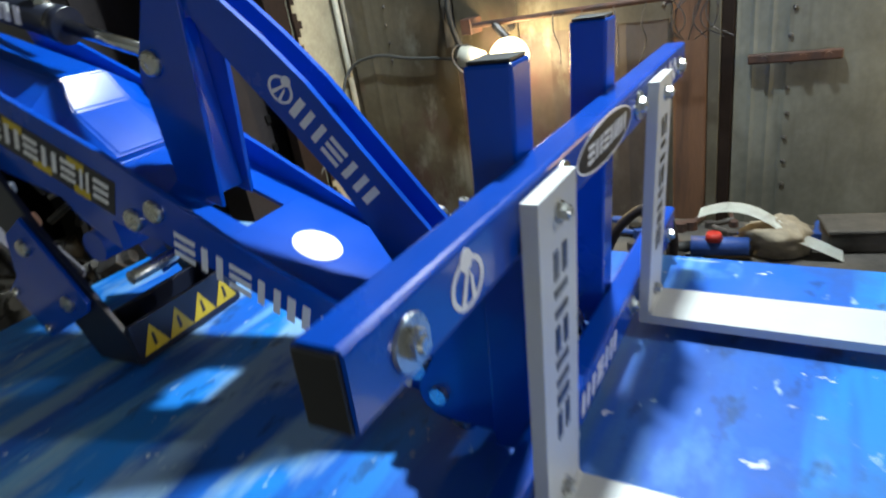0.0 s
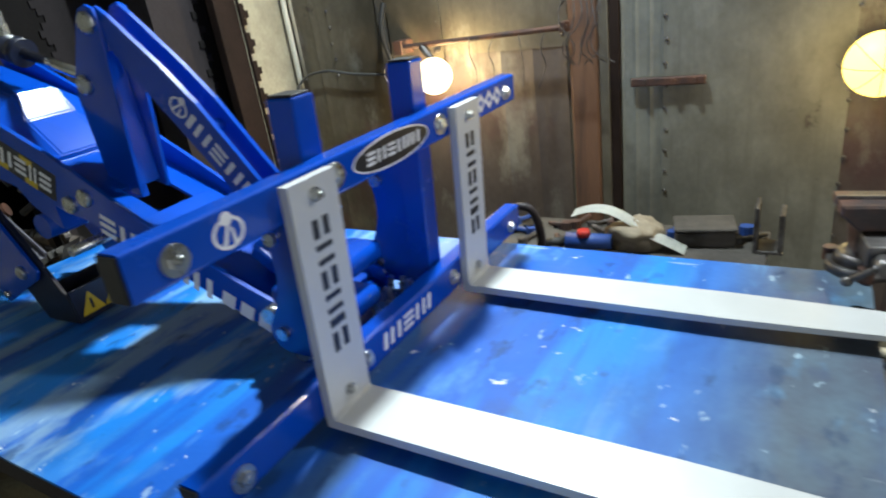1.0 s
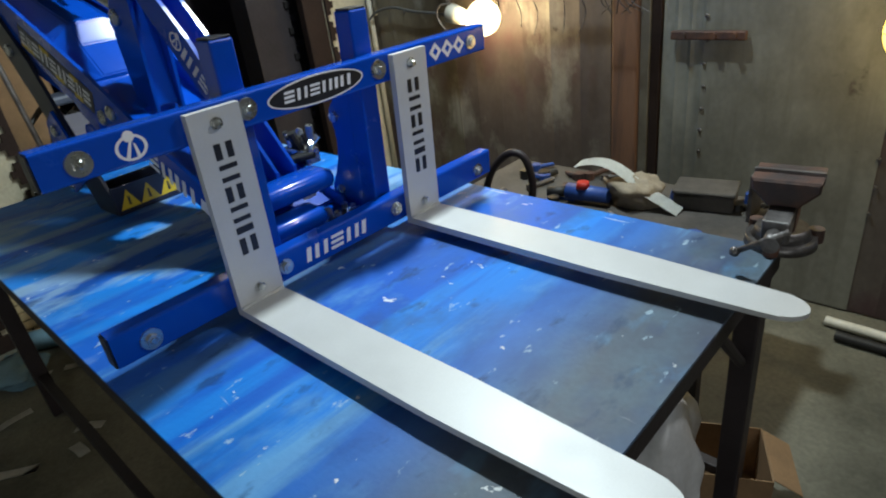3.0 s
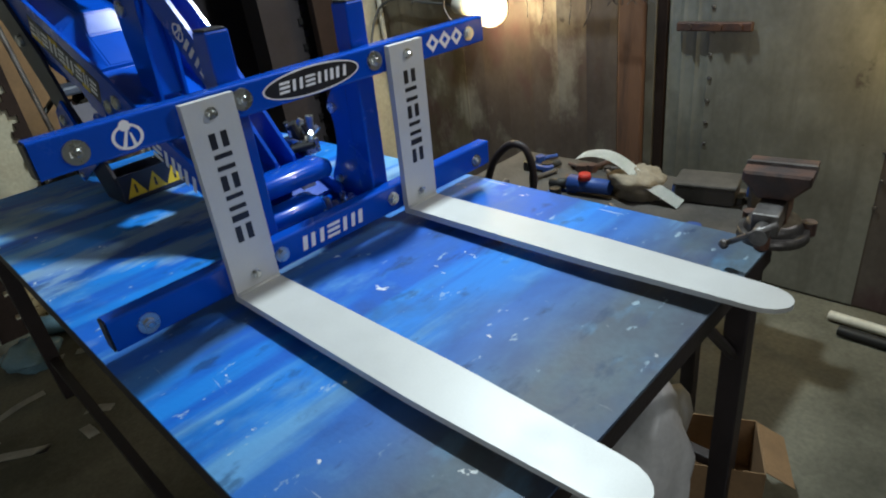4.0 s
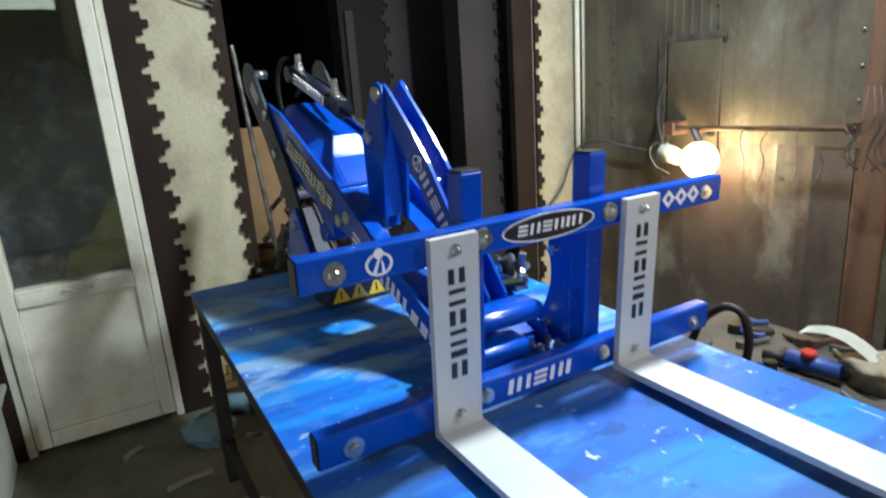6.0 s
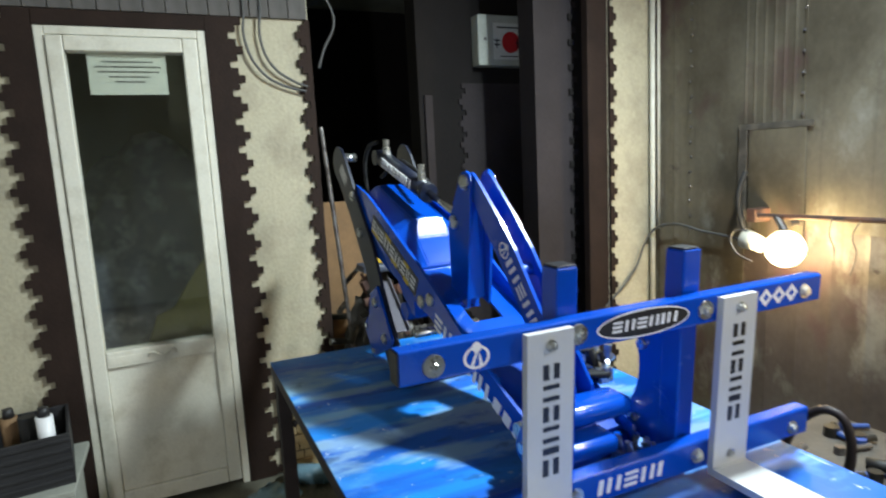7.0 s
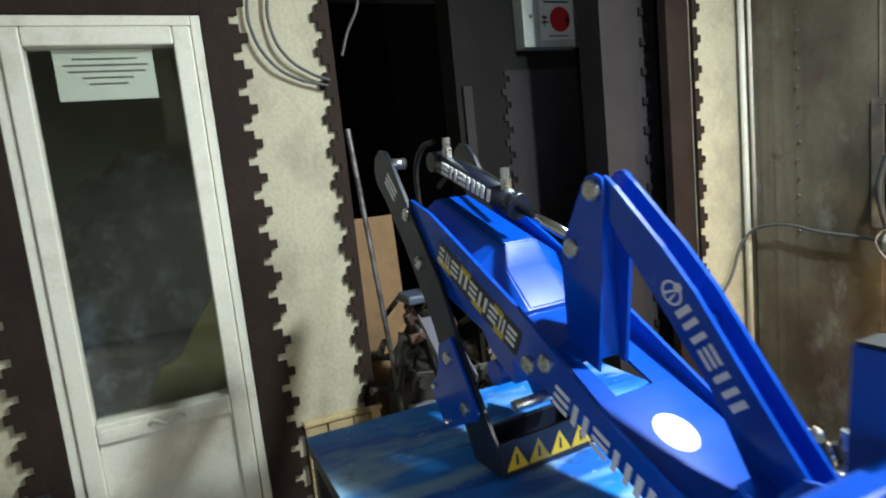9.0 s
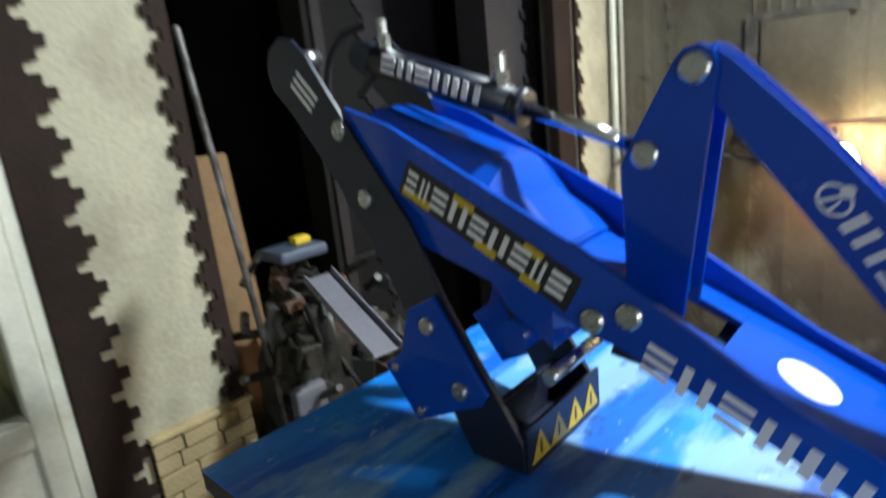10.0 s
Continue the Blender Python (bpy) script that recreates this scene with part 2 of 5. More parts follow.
def plate(points, axis, at, thick, bevel=0.0, bm=None):
    """A flat plate cut to an outline: points in the two other axes, from at to at + thick along axis."""
    bm = bm or bmesh.new()

    def put(a, b, c):
        return {"x": (c, a, b), "y": (a, c, b), "z": (a, b, c)}[axis]

    low = [bm.verts.new(put(a, b, at)) for a, b in points]
    high = [bm.verts.new(put(a, b, at + thick)) for a, b in points]
    faces = [bm.faces.new(low), bm.faces.new(high[::-1])]
    for n in range(len(points)):
        k = (n + 1) % len(points)
        faces.append(bm.faces.new((low[n], low[k], high[k], high[n])))
    if bevel:
        edges = [e for f in faces[:2] for e in f.edges]
        bmesh.ops.bevel(bm, geom=edges, offset=bevel, segments=1, affect="EDGES")
    return bm


def rod(a, b, r, r2=None, seg=20, bm=None, caps=True):
    bm = bm or bmesh.new()
    a, b = Vector(a), Vector(b)
    turn = (b - a).to_track_quat("Z", "Y").to_matrix().to_4x4()
    bmesh.ops.create_cone(bm, cap_ends=caps, segments=seg, radius1=r, radius2=r if r2 is None else r2, depth=(b - a).length,
                          matrix=Matrix.Translation((a + b) / 2) @ turn)
    return bm


def ball(c, r, bm=None, u=20, v=12, scale=(1, 1, 1)):
    bm = bm or bmesh.new()
    bmesh.ops.create_uvsphere(bm, u_segments=u, v_segments=v, radius=r, matrix=Matrix.LocRotScale(c, None, scale))
    return bm


def wire(name, points, r, material, parent=None, label="", cyclic=False):
    """A cable or bent rod along points, as a mesh."""
    cu = bpy.data.curves.new(name, "CURVE")
    cu.dimensions, cu.bevel_depth, cu.bevel_resolution, cu.resolution_u = "3D", r, 2, 6
    sp = cu.splines.new("BEZIER")
    sp.bezier_points.add(len(points) - 1)
    for p, co in zip(sp.bezier_points, points):
        p.co, p.handle_left_type, p.handle_right_type = co, "AUTO", "AUTO"
    sp.use_cyclic_u = cyclic
    tmp = bpy.data.objects.new(name + "_curve", cu)
    scene.collection.objects.link(tmp)
    me = bpy.data.meshes.new_from_object(tmp.evaluated_get(bpy.context.evaluated_depsgraph_get()))
    bpy.data.objects.remove(tmp)
    bpy.data.curves.remove(cu)
    me.materials.clear()
    me.materials.append(material)
    for p in me.polygons:
        p.use_smooth = True
    ob = new(name, me)
    if parent:
        ob.parent = parent
    return tagged(ob, label)


def bolt(parent, at, axis="x", sign=1, r=0.011, washer=0.018, name="bolt"):
    """A hex head on a washer, standing out along the axis."""
    n = Vector({"x": (sign, 0, 0), "y": (0, sign, 0), "z": (0, 0, sign)}[axis])
    c = Vector(at)
    bm = rod(c, c + n * 0.003, washer, washer * 0.96, 24)
    rod(c + n * 0.003, c + n * 0.010, r, r * 0.93, 6, bm)
    rod(c + n * 0.010, c + n * 0.0125, r * 0.62, r * 0.45, 12, bm)
    return part(name, bm, ZINC, parent, "zinc plated bolt and washer")


def pin(parent, at, axis="y", sign=-1, r=0.02, name="pin"):
    """A turned pin end with a chamfer and a small centre hole."""
    n = Vector({"x": (sign, 0, 0), "y": (0, sign, 0)}[axis])
    c = Vector(at)
    bm = rod(c, c + n * 0.006, r, r, 24)
    rod(c + n * 0.006, c + n * 0.009, r, r * 0.82, 24, bm)
    rod(c + n * 0.009, c + n * 0.0095, r * 0.35, r * 0.2, 12, bm)
    return part(name, bm, ZINC, parent, "dull zinc pin end")


# ---- room ----
def wall_box(name, lo, hi, material, label=""):
    return tagged(part(name, box(lo, hi), material), label, "wall" if "wall" in name else name.split("_")[0], kind="structure")


DX = -2.10   # face of the door wall
SY = 1.87    # face of the sheet metal wall
tagged(part("floor", box((-5.0, -2.8, FLOOR - 0.1), (3.0, 3.2, FLOOR)), FLOORM), "dusty dark concrete workshop floor", "floor", kind="structure")
tagged(part("ceiling", box((-5.0, -2.8, CEIL), (3.0, 3.2, CEIL + 0.1)), CEILM), "dim grey workshop ceiling", "ceiling", kind="structure")
wall_box("wall_back", (2.8, -2.8, FLOOR), (2.95, 3.2, CEIL), CEILM, "plain grey wall")
wall_box("wall_side", (-5.0, -2.8, FLOOR), (2.8, -2.65, CEIL), CEILM, "plain grey wall")
wall_box("wall_corridor_end", (-5.0, -2.65, FLOOR), (-4.85, 3.2, CEIL), DARKWALL, "near-black wall at the end of the passage")
# door wall with its opening
DY0, DY1, DZ1 = -1.020, -0.366, 2.297
wall_box("wall_door_a", (DX - 0.15, -2.65, FLOOR), (DX, DY0, CEIL), CREAM, "rough cream plaster wall")
wall_box("wall_door_b", (DX - 0.15, DY1, FLOOR), (DX, 0.10, CEIL), CREAM, "rough cream plaster wall")
wall_box("wall_door_top", (DX - 0.15, DY0, DZ1), (DX, DY1, CEIL), CREAM, "rough cream plaster wall over the door")
# sheet wall
wall_box("wall_sheet", (-1.69, SY, FLOOR), (2.8, SY + 0.1, CEIL), SHEET, "weathered riveted zinc sheet wall")
wall_box("wall_strip", (-1.84, 1.55, FLOOR), (-1.69, 1.97, CEIL), CREAM, "cream plaster pillar at the corner")
wall_box("wall_plum", (-2.0, 1.21, FLOOR), (-1.85, 1.50, CEIL), PLUM, "grey plum panel beside the passage")
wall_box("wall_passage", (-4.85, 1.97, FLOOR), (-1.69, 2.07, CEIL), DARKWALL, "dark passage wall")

# ---- bench ----
bench = thing("workbench", "steel workbench with blue overspray on its sheet top", "workbench", pose(-0.34, 0.215, FLOOR))
BX0, BX1, BY0, BY1 = -1.09, 1.09, -0.52, 0.52
bz = TABLE - FLOOR
part("tabletop", box((BX0, BY0, bz - 0.006), (BX1, BY1, bz), 0.001), BENCH, bench, "steel sheet with blue overspray")
for n, (lo, hi) in enumerate((((BX0, BY0, bz - 0.046), (BX1, BY0 + 0.005, bz - 0.007)), ((BX0, BY1 - 0.005, bz - 0.046), (BX1, BY1, bz - 0.007)),
                              ((BX0, BY0 + 0.006, bz - 0.046), (BX0 + 0.005, BY1 - 0.006, bz - 0.007)), ((BX1 - 0.005, BY0 + 0.006, bz - 0.046), (BX1, BY1 - 0.006, bz - 0.007)))):
    part("frame_rail", box(lo, hi), LEGS, bench)
for x in (BX0 + 0.033, BX1 - 0.033):
    for y in (BY0 + 0.033, BY1 - 0.033):
        part("leg", box((x - 0.025, y - 0.025, 0), (x + 0.025, y + 0.025, bz - 0.0465), 0.004), LEGS, bench)
for y in (BY0 + 0.033, BY1 - 0.033):
    part("lower_rail", box((BX0 + 0.0585, y - 0.015, 0.16), (BX1 - 0.0585, y + 0.015, 0.19), 0.003), LEGS, bench)
for x, s in ((BX1 - 0.033, -1), (BX0 + 0.033, 1)):
    for y, q in ((BY1 - 0.06, -1), (BY0 + 0.06, 1)):
        part("brace", rod((x, y, bz - 0.26), (x, y + q * 0.20, bz - 0.05), 0.012, seg=8), LEGS, bench)

# ---- fork carriage ----
LEAN_X = 0.055   # the carriage leans forward: x gained per metre of height


def lean(bm, z0=1.0):
    for v in bm.verts:
        v.co.x += (v.co.z - z0) * LEAN_X
    return bm


CY0, CY1 = -0.283, 0.769
carriage = thing("fork_carriage", "glossy blue steel fork carriage with square tube bars", "fork carriage", pose(0, 0, TABLE))
CZ = -TABLE


def cpart(name, bm, material, label="", parent=None, smooth=False):
    """A part of the carriage, given in the room's coordinates."""
    lean(bm)
    bmesh.ops.translate(bm, verts=bm.verts, vec=(0, 0, CZ))
    return part(name, bm, material, parent or carriage, label, smooth)


def tube_bar(z0, z1, x0=-0.062, x1=-0.022):
    """A square tube along y with rounded corners."""
    bm = box((x0, CY0, z0), (x1, CY1, z1))
    edges = [e for e in bm.edges if abs(e.verts[0].co.y - e.verts[1].co.y) > 0.5]
    bmesh.ops.bevel(bm, geom=edges, offset=0.006, segments=3, affect="EDGES", profile=0.5)
    return bm


UP0, UP1, LO0, LO1 = 1.306, 1.369, 0.968, 1.036
upper_bar = cpart("upper_bar", tube_bar(UP0, UP1), BLUE)
lower_bar = cpart("lower_bar", tube_bar(LO0, LO1), BLUE)
for bar, z0, z1 in ((upper_bar, UP0, UP1), (lower_bar, LO0, LO1)):
    for y, s in ((CY0, -1), (CY1, 1)):
        cpart("end_cap", box((-0.059, y, z0 + 0.003), (-0.025, y + s * 0.004, z1 - 0.003), 0.001), BLACKV, "black plastic end cap", bar)
POSTS = ((0.055, 0.104), (0.378, 0.427))
for y0, y1 in POSTS:
    post = cpart("post", box((-0.116, y0, LO1 - 0.062), (-0.0628, y1, 1.462), 0.004), BLUE)
    cpart("post_cap", box((-0.113, y0 + 0.003, 1.4622), (-0.066, y1 - 0.003, 1.466), 0.001), BLACKV, "black plastic cap", post)


def ear(y):
    """A pivot ear reaching back from a post, with a hollow upper edge and a round lower end."""
    pts = [(-0.1165, 1.285), (-0.1165, 0.985)]
    for k in range(9):
        a = math.pi * (0.5 + k / 8 * 0.62)
        pts.append((-0.195 + 0.040 * math.cos(a), 1.028 - 0.040 * math.sin(a)))
    for k in range(1, 9):
        f = k / 8
        pts.append((-0.232 + 0.05 * math.sin(math.pi * f) * 0.55 + 0.03 * f, 1.04 + 0.20 * f))
    pts.append((-0.170, 1.275))
    return plate(pts, "y", y, 0.010, 0.0015)


for y in (0.067, 0.383):
    g = cpart("pivot_ear", ear(y), BLUE)
    for x, z in ((-0.200, 1.030), (-0.180, 1.225)):
        cpart("pivot_pin", rod((x, y - 0.009, z), (x, y + 0.019, z), 0.013, seg=18), ZINC, "zinc pin end", g)
cpart("hinge_block", box((-0.235, 0.0775, 1.070), (-0.140, 0.330, 1.118), 0.018), BLUE, "", None, True)
cpart("hinge_block", box((-0.205, 0.0775, 0.998), (-0.118, 0.275, 1.044), 0.016), BLUE, "", None, True)
cpart("hinge_web", plate([(-0.2345, 1.100), (-0.330, 1.165), (-0.345, 1.135), (-0.2345, 1.072)], "y", 0.15, 0.10, 0.004), BLUE)

# decals: plain shapes in the maker's colours


def decal(parent, points, axis, at, thick, material, name="decal", label="", build=cpart):
    return build(name, plate(points, axis, at, thick), material, label, parent)


def oval(cy, cz, a, b, n=40):
    return [(cy + a * math.cos(2 * math.pi * k / n), cz + b * math.sin(2 * math.pi * k / n)) for k in range(n)]


FX = -0.0218
decal(upper_bar, oval(0.238, 1.3375, 0.119, 0.0285), "x", FX, 0.0006, STICKER, "oval_rim", "white oval rim")
decal(upper_bar, oval(0.238, 1.3375, 0.115, 0.0252), "x", FX + 0.0006, 0.0005, BLACKV, "oval_badge", "black oval badge")


def bars_row(parent, y0, y1, z0, z1, widths, axis, at, material, slant=0.0, build=cpart, thick=0.0006, label="white lettering bars"):
    """A row of plain blocks in place of a maker's word."""
    total = sum(widths) + 0.3 * (len(widths) - 1)
    u = (y1 - y0) / total
    y = y0
    bm = bmesh.new()
    for k, w in enumerate(widths):
        a, b, h = y, y + w * u, z1 - z0
        s = slant * h
        if w < 0.5:
            marks = ((0, 1, 0, 1),)
        elif k % 2:
            marks = ((0, 0.30, 0, 1), (0.70, 1, 0, 1))
        else:
            marks = ((0, 1, 0, 0.22), (0, 1, 0.39, 0.61), (0, 1, 0.78, 1))
        for p0, p1, f, g in marks:
            c, d = a + (b - a) * p0, a + (b - a) * p1
            plate([(c + s * f, z0 + h * f), (d + s * f, z0 + h * f), (d + s * g, z0 + h * g), (c + s * g, z0 + h * g)], axis, at, thick, 0, bm)
        y += (w + 0.3) * u
    return build("lettering", bm, material, label, parent)


bars_row(upper_bar, 0.155, 0.320, 1.327, 1.349, (1, 1, 1, 1, 0.35, 1.1), "x", FX + 0.0012, STICKER, 0.15)
bars_row(lower_bar, 0.130, 0.300, 0.985, 1.018, (0.35, 1, 1, 1, 0.35), "x", FX, STICKER, 0.15)


def ring_logo(parent, cy, cz, r, axis="x", at=FX, build=cpart, turn=0.0, squash=0.82):
    """A ring with a ball on top and a forked foot inside it."""
    bm = bmesh.new()
    n = 32

    def rot(a, b):
        c, s = math.cos(turn), math.sin(turn)
        return cy + a * c - b * s, cz + a * s + b * c

    for k in range(n):
        t0, t1 = 2 * math.pi * k / n, 2 * math.pi * (k + 1) / n
        pts = [(r * math.cos(t) * q, r * squash * math.sin(t) * q) for t, q in ((t0, 1), (t1, 1), (t1, 0.8), (t0, 0.8))]
        plate([rot(*p) for p in pts], axis, at, 0.0006, 0, bm)
    plate([rot(0.36 * r * math.cos(2 * math.pi * k / 18), 0.72 * r + 0.36 * r * math.sin(2 * math.pi * k / 18)) for k in range(18)], axis, at + 0.0001, 0.0006, 0, bm)
    for p in ([(-0.05, 0.4), (0.12, 0.4), (-0.25, -0.62), (-0.48, -0.55)], [(0.16, 0.3), (0.30, 0.12), (0.42, -0.58), (0.20, -0.64)]):
        plate([rot(a * r, b * r) for a, b in p], axis, at + 0.0001, 0.0006, 0, bm)
    return build("emblem", bm, STICKER, "white ring emblem", parent)


ring_logo(upper_bar, -0.140, 1.335, 0.026)
for k in range(3):
    y = 0.585 + 0.042 * k
    decal(upper_bar, [(y - 0.021, 1.338), (y, 1.317), (y + 0.021, 1.338), (y, 1.359)], "x", FX, 0.0006, STICKER, "diamond_decal", "white diamond decal")
    decal(upper_bar, [(y - 0.009, 1.338), (y, 1.329), (y + 0.009, 1.338), (y, 1.347)], "x", FX + 0.0006, 0.0004, BLUE, "diamond_core")


def cbolt(y, z, parent, big=False):
    b = bolt(parent, (-0.0215 + (z - 1.0) * LEAN_X, y, z + CZ), r=0.012, washer=0.021 if big else 0.017)
    return b


for y, z, p, big in ((-0.222, 1.335, upper_bar, True), (0.075, 1.340, upper_bar, True), (0.402, 1.338, upper_bar, True), (0.712, 1.336, upper_bar, False),
                     (-0.217, 0.997, lower_bar, True), (0.078, 1.002, lower_bar, False), (0.402, 1.004, lower_bar, False), (0.714, 0.996, lower_bar, False)):
    cbolt(y, z, p, big)


# ---- forks ----
def build_fork():
    """An L of flat bar: an upright, a square welded heel and a blade whose end tapers to a round tip."""
    W, T, Z0, Z1, L, R = 0.0505, 0.016, 0.972 - TABLE, 1.363 - TABLE, 0.862, 0.012
    bm = bmesh.new()
    rows = []
    # inner line: down the upright, into the heel, out along the blade
    line = []
    up = [(LEAN_X * (z + TABLE - 1.0), z) for z in (Z1, 0.30, 0.2, 0.1, Z0 + R)]
    line += [(x, z, W, (-1, 0)) for x, z in up]
    x0 = up[-1][0]
    line.append((x0, Z0, W, (-1, -1)))
    xs = [x0 + R, 0.1, 0.25, 0.4, 0.5, 0.56] + [0.56 + (L - 0.56) * f for f in (0.25, 0.5, 0.7, 0.8, 0.88, 0.94, 0.975, 0.993, 1.0)]
    for x in xs:
        f = max(0.0, (x - 0.52) / (L - 0.52))
        w = W * (1 - 0.22 * min(1, f / 0.82))
        e = max(0.0, (x - (L - 0.055)) / 0.055)
        w *= math.sqrt(max(0.004, 1 - e * e))
        line.append((x, Z0, w, (0, -1)))
    for x, z, w, (nx, nz) in line:
        t = T * (1 - 0.45 * max(0, (x - 0.3) / 0.56))
        rows.append([bm.verts.new(p) for p in ((x, -w, z), (x, w, z), (x + nx * t, w, z + nz * t), (x + nx * t, -w, z + nz * t))])
    for a, b in zip(rows, rows[1:]):
        for k in range(4):
            m = (k + 1) % 4
            bm.faces.new((a[k], a[m], b[m], b[k]))
    bm.faces.new(rows[0])
    bm.faces.new(rows[-1][::-1])
    bmesh.ops.bevel(bm, geom=[e for e in bm.edges if len(e.link_faces) == 2 and e.calc_face_angle(0) > 1.0], offset=0.0018, segments=2, affect="EDGES")
    f = thing("pallet_fork", "silver painted steel pallet fork bolted to the blue carriage", "pallet fork", pose(0, 0, TABLE), "forks on the carriage")
    body = part("blade", bm, SILVER, f)
    part("weld_seam", rod((x0 + 0.0015, -W + 0.002, Z0 + 0.0015), (x0 + 0.0015, W - 0.002, Z0 + 0.0015), 0.0035, seg=8), SILVER, body, "painted-over weld seam", True)
    for z in (1.337, 1.0):
        bolt(f, ((z - 1) * LEAN_X, 0, z - TABLE), r=0.009, washer=0.0115)

    def along(name, bm2, material, label, parent):
        for v in bm2.verts:
            v.co.x += (v.co.z + TABLE - 1) * LEAN_X
        return part(name, bm2, material, parent, label)

    # the maker's word runs down the upright: six dark blocks
    y0, z = -0.017, 1.302 - TABLE
    bm2 = bmesh.new()
    for k, h in enumerate((0.030, 0.032, 0.030, 0.032, 0.014, 0.034)):
        t = 0.009
        shapes = [(y0, z - h, y0 + 0.036, z)] if h < 0.02 else [(y0, z - t, y0 + 0.036, z), (y0, z - h, y0 + 0.036, z - h + t)] if h == 0.032 else [(y0, z - h, y0 + 0.013, z), (y0 + 0.023, z - h, y0 + 0.036, z)]
        for a, b, c, d in shapes:
            plate([(a, b), (c, b), (c, d), (a, d)], "x", 0.0003, 0.0005, 0, bm2)
        z -= h + 0.010
    along("lettering", bm2, BLACKV, "black lettering bars", body)
    return f


fork = build_fork()
copy_thing(fork, pose(0, 0.48, TABLE))

# ---- loader ----
# its own frame: u along the arm's line, v across, turned four degrees against the room
loader = thing("front_loader", "glossy blue front loader arm with dark navy mast", "front loader", pose(-0.66, 0.205, TABLE, 0, 0, 4))


def U(x, z):
    return x + 0.66, z - TABLE


def lp(name, pts, v0, thick, material, label="", parent=None, bevel=0.0015):
    return part(name, plate([U(*p) for p in pts], "y", v0, thick, bevel), material, parent or loader, label)


def lbox(name, x0, x1, v0, v1, z0, z1, material, label="", parent=None, bevel=0.002):
    return part(name, box((x0 + 0.66, v0, z0 - TABLE), (x1 + 0.66, v1, z1 - TABLE), bevel), material, parent or loader, label)


SIDE = [(-1.265, 1.600), (-1.16, 1.565), (-0.80, 1.375), (-0.66, 1.287), (-0.51, 1.190), (-0.33, 1.100), (-0.165, 1.025), (-0.15, 0.995), (-0.175, 0.965), (-0.215, 0.965),
        (-0.40, 1.060), (-0.556, 1.142), (-0.72, 1.216), (-0.80, 1.240), (-1.00, 1.335), (-1.18, 1.46), (-1.245, 1.54)]
side_l = lp("side_plate", SIDE, -0.130, 0.010, BLUE)
side_r = lp("side_plate", SIDE, 0.120, 0.010, BLUE)


def deck_z(x):
    return 1.183 - 0.50 * (x + 0.54)


def strip(x0, x1, v0, v1, drop=0.008, rise=0.0):
    bm = bmesh.new()
    q = [(x0 + 0.66, deck_z(x0) - TABLE + rise), (x1 + 0.66, deck_z(x1) - TABLE + rise)]
    vs = [[bm.verts.new((u, v, z - d)) for u, z in q for v in (v0, v1)] for d in (0, drop)]
    a, b = vs
    for f in ((a[0], a[1], a[3], a[2]), (b[0], b[2], b[3], b[1]), (a[0], a[2], b[2], b[0]), (a[1], b[1], b[3], a[3]), (a[0], b[0], b[1], a[1]), (a[2], a[3], b[3], b[2])):
        bm.faces.new(f)
    return bm


part("deck", strip(-0.602, -0.20, -0.1195, 0.1195), BLUE, loader)
part("deck", strip(-0.70, -0.6025, -0.1195, -0.050), BLUE, loader)
part("deck", strip(-0.70, -0.6025, 0.050, 0.1195), BLUE, loader)
part("deck", strip(-1.02, -0.7005, -0.1195, 0.1195), BLUE, loader)
# round white sticker
bm = bmesh.new()
ring = [bm.verts.new((-0.500 + 0.66 + 0.040 * math.cos(t), -0.006 + 0.040 * math.sin(t), deck_z(-0.500 + 0.040 * math.cos(t)) - TABLE + 0.0012)) for t in [2 * math.pi * k / 36 for k in range(36)]]
low = [bm.verts.new(v.co - Vector((0, 0, 0.001))) for v in ring]
bm.faces.new(ring)
for k in range(36):
    bm.faces.new((ring[k], low[k], low[(k + 1) % 36], ring[(k + 1) % 36]))
part("round_sticker", bm, STICKER, loader, "round white sticker")

# tower and lever, each of two plates
TOWER = [(-0.682, 1.622), (-0.668, 1.637), (-0.646, 1.642), (-0.628, 1.633), (-0.622, 1.610), (-0.648, 1.40), (-0.668, 1.240), (-0.757, 1.272), (-0.762, 1.475), (-0.748, 1.505)]
TV = 0.011   # the tower stands this much off the middle
LEVER = [(-0.655, 1.634), (-0.630, 1.637), (-0.606, 1.617), (-0.498, 1.509), (-0.434, 1.436), (-0.367, 1.342), (-0.298, 1.246), (-0.212, 1.130), (-0.210, 1.090), (-0.245, 1.062),
         (-0.290, 1.072), (-0.345, 1.150), (-0.393, 1.243), (-0.417, 1.285), (-0.507, 1.400), (-0.596, 1.512), (-0.655, 1.60)]
for v in (-0.042, 0.032):
    lp("tower_plate", TOWER, v + TV, 0.010, BLUE)
    lp("lever_plate", LEVER, v + TV + (0.0105 if v < 0 else -0.0105), 0.010, BLUE)
lbox("tower_web", -0.690, -0.678, TV - 0.0315, TV + 0.0315, 1.26, 1.55, BLUE)
part("lever_spacer", rod(Vector((-0.44 + 0.66, TV - 0.021, 1.38 - TABLE)), Vector((-0.44 + 0.66, TV + 0.021, 1.38 - TABLE)), 0.015), BLUE, loader)
for s, v in ((-1, -0.042), (1, 0.042)):
    pin(loader, (-0.652 + 0.66, v + TV, 1.609 - TABLE), "y", s, 0.022)
    pin(loader, (-0.723 + 0.66, v + TV, 1.491 - TABLE), "y", s, 0.021)
    for x, z in ((-0.768, 1.255), (-0.710, 1.272)):
        pin(loader, (x + 0.66, s * 0.130, z - TABLE), "y", s, 0.020)

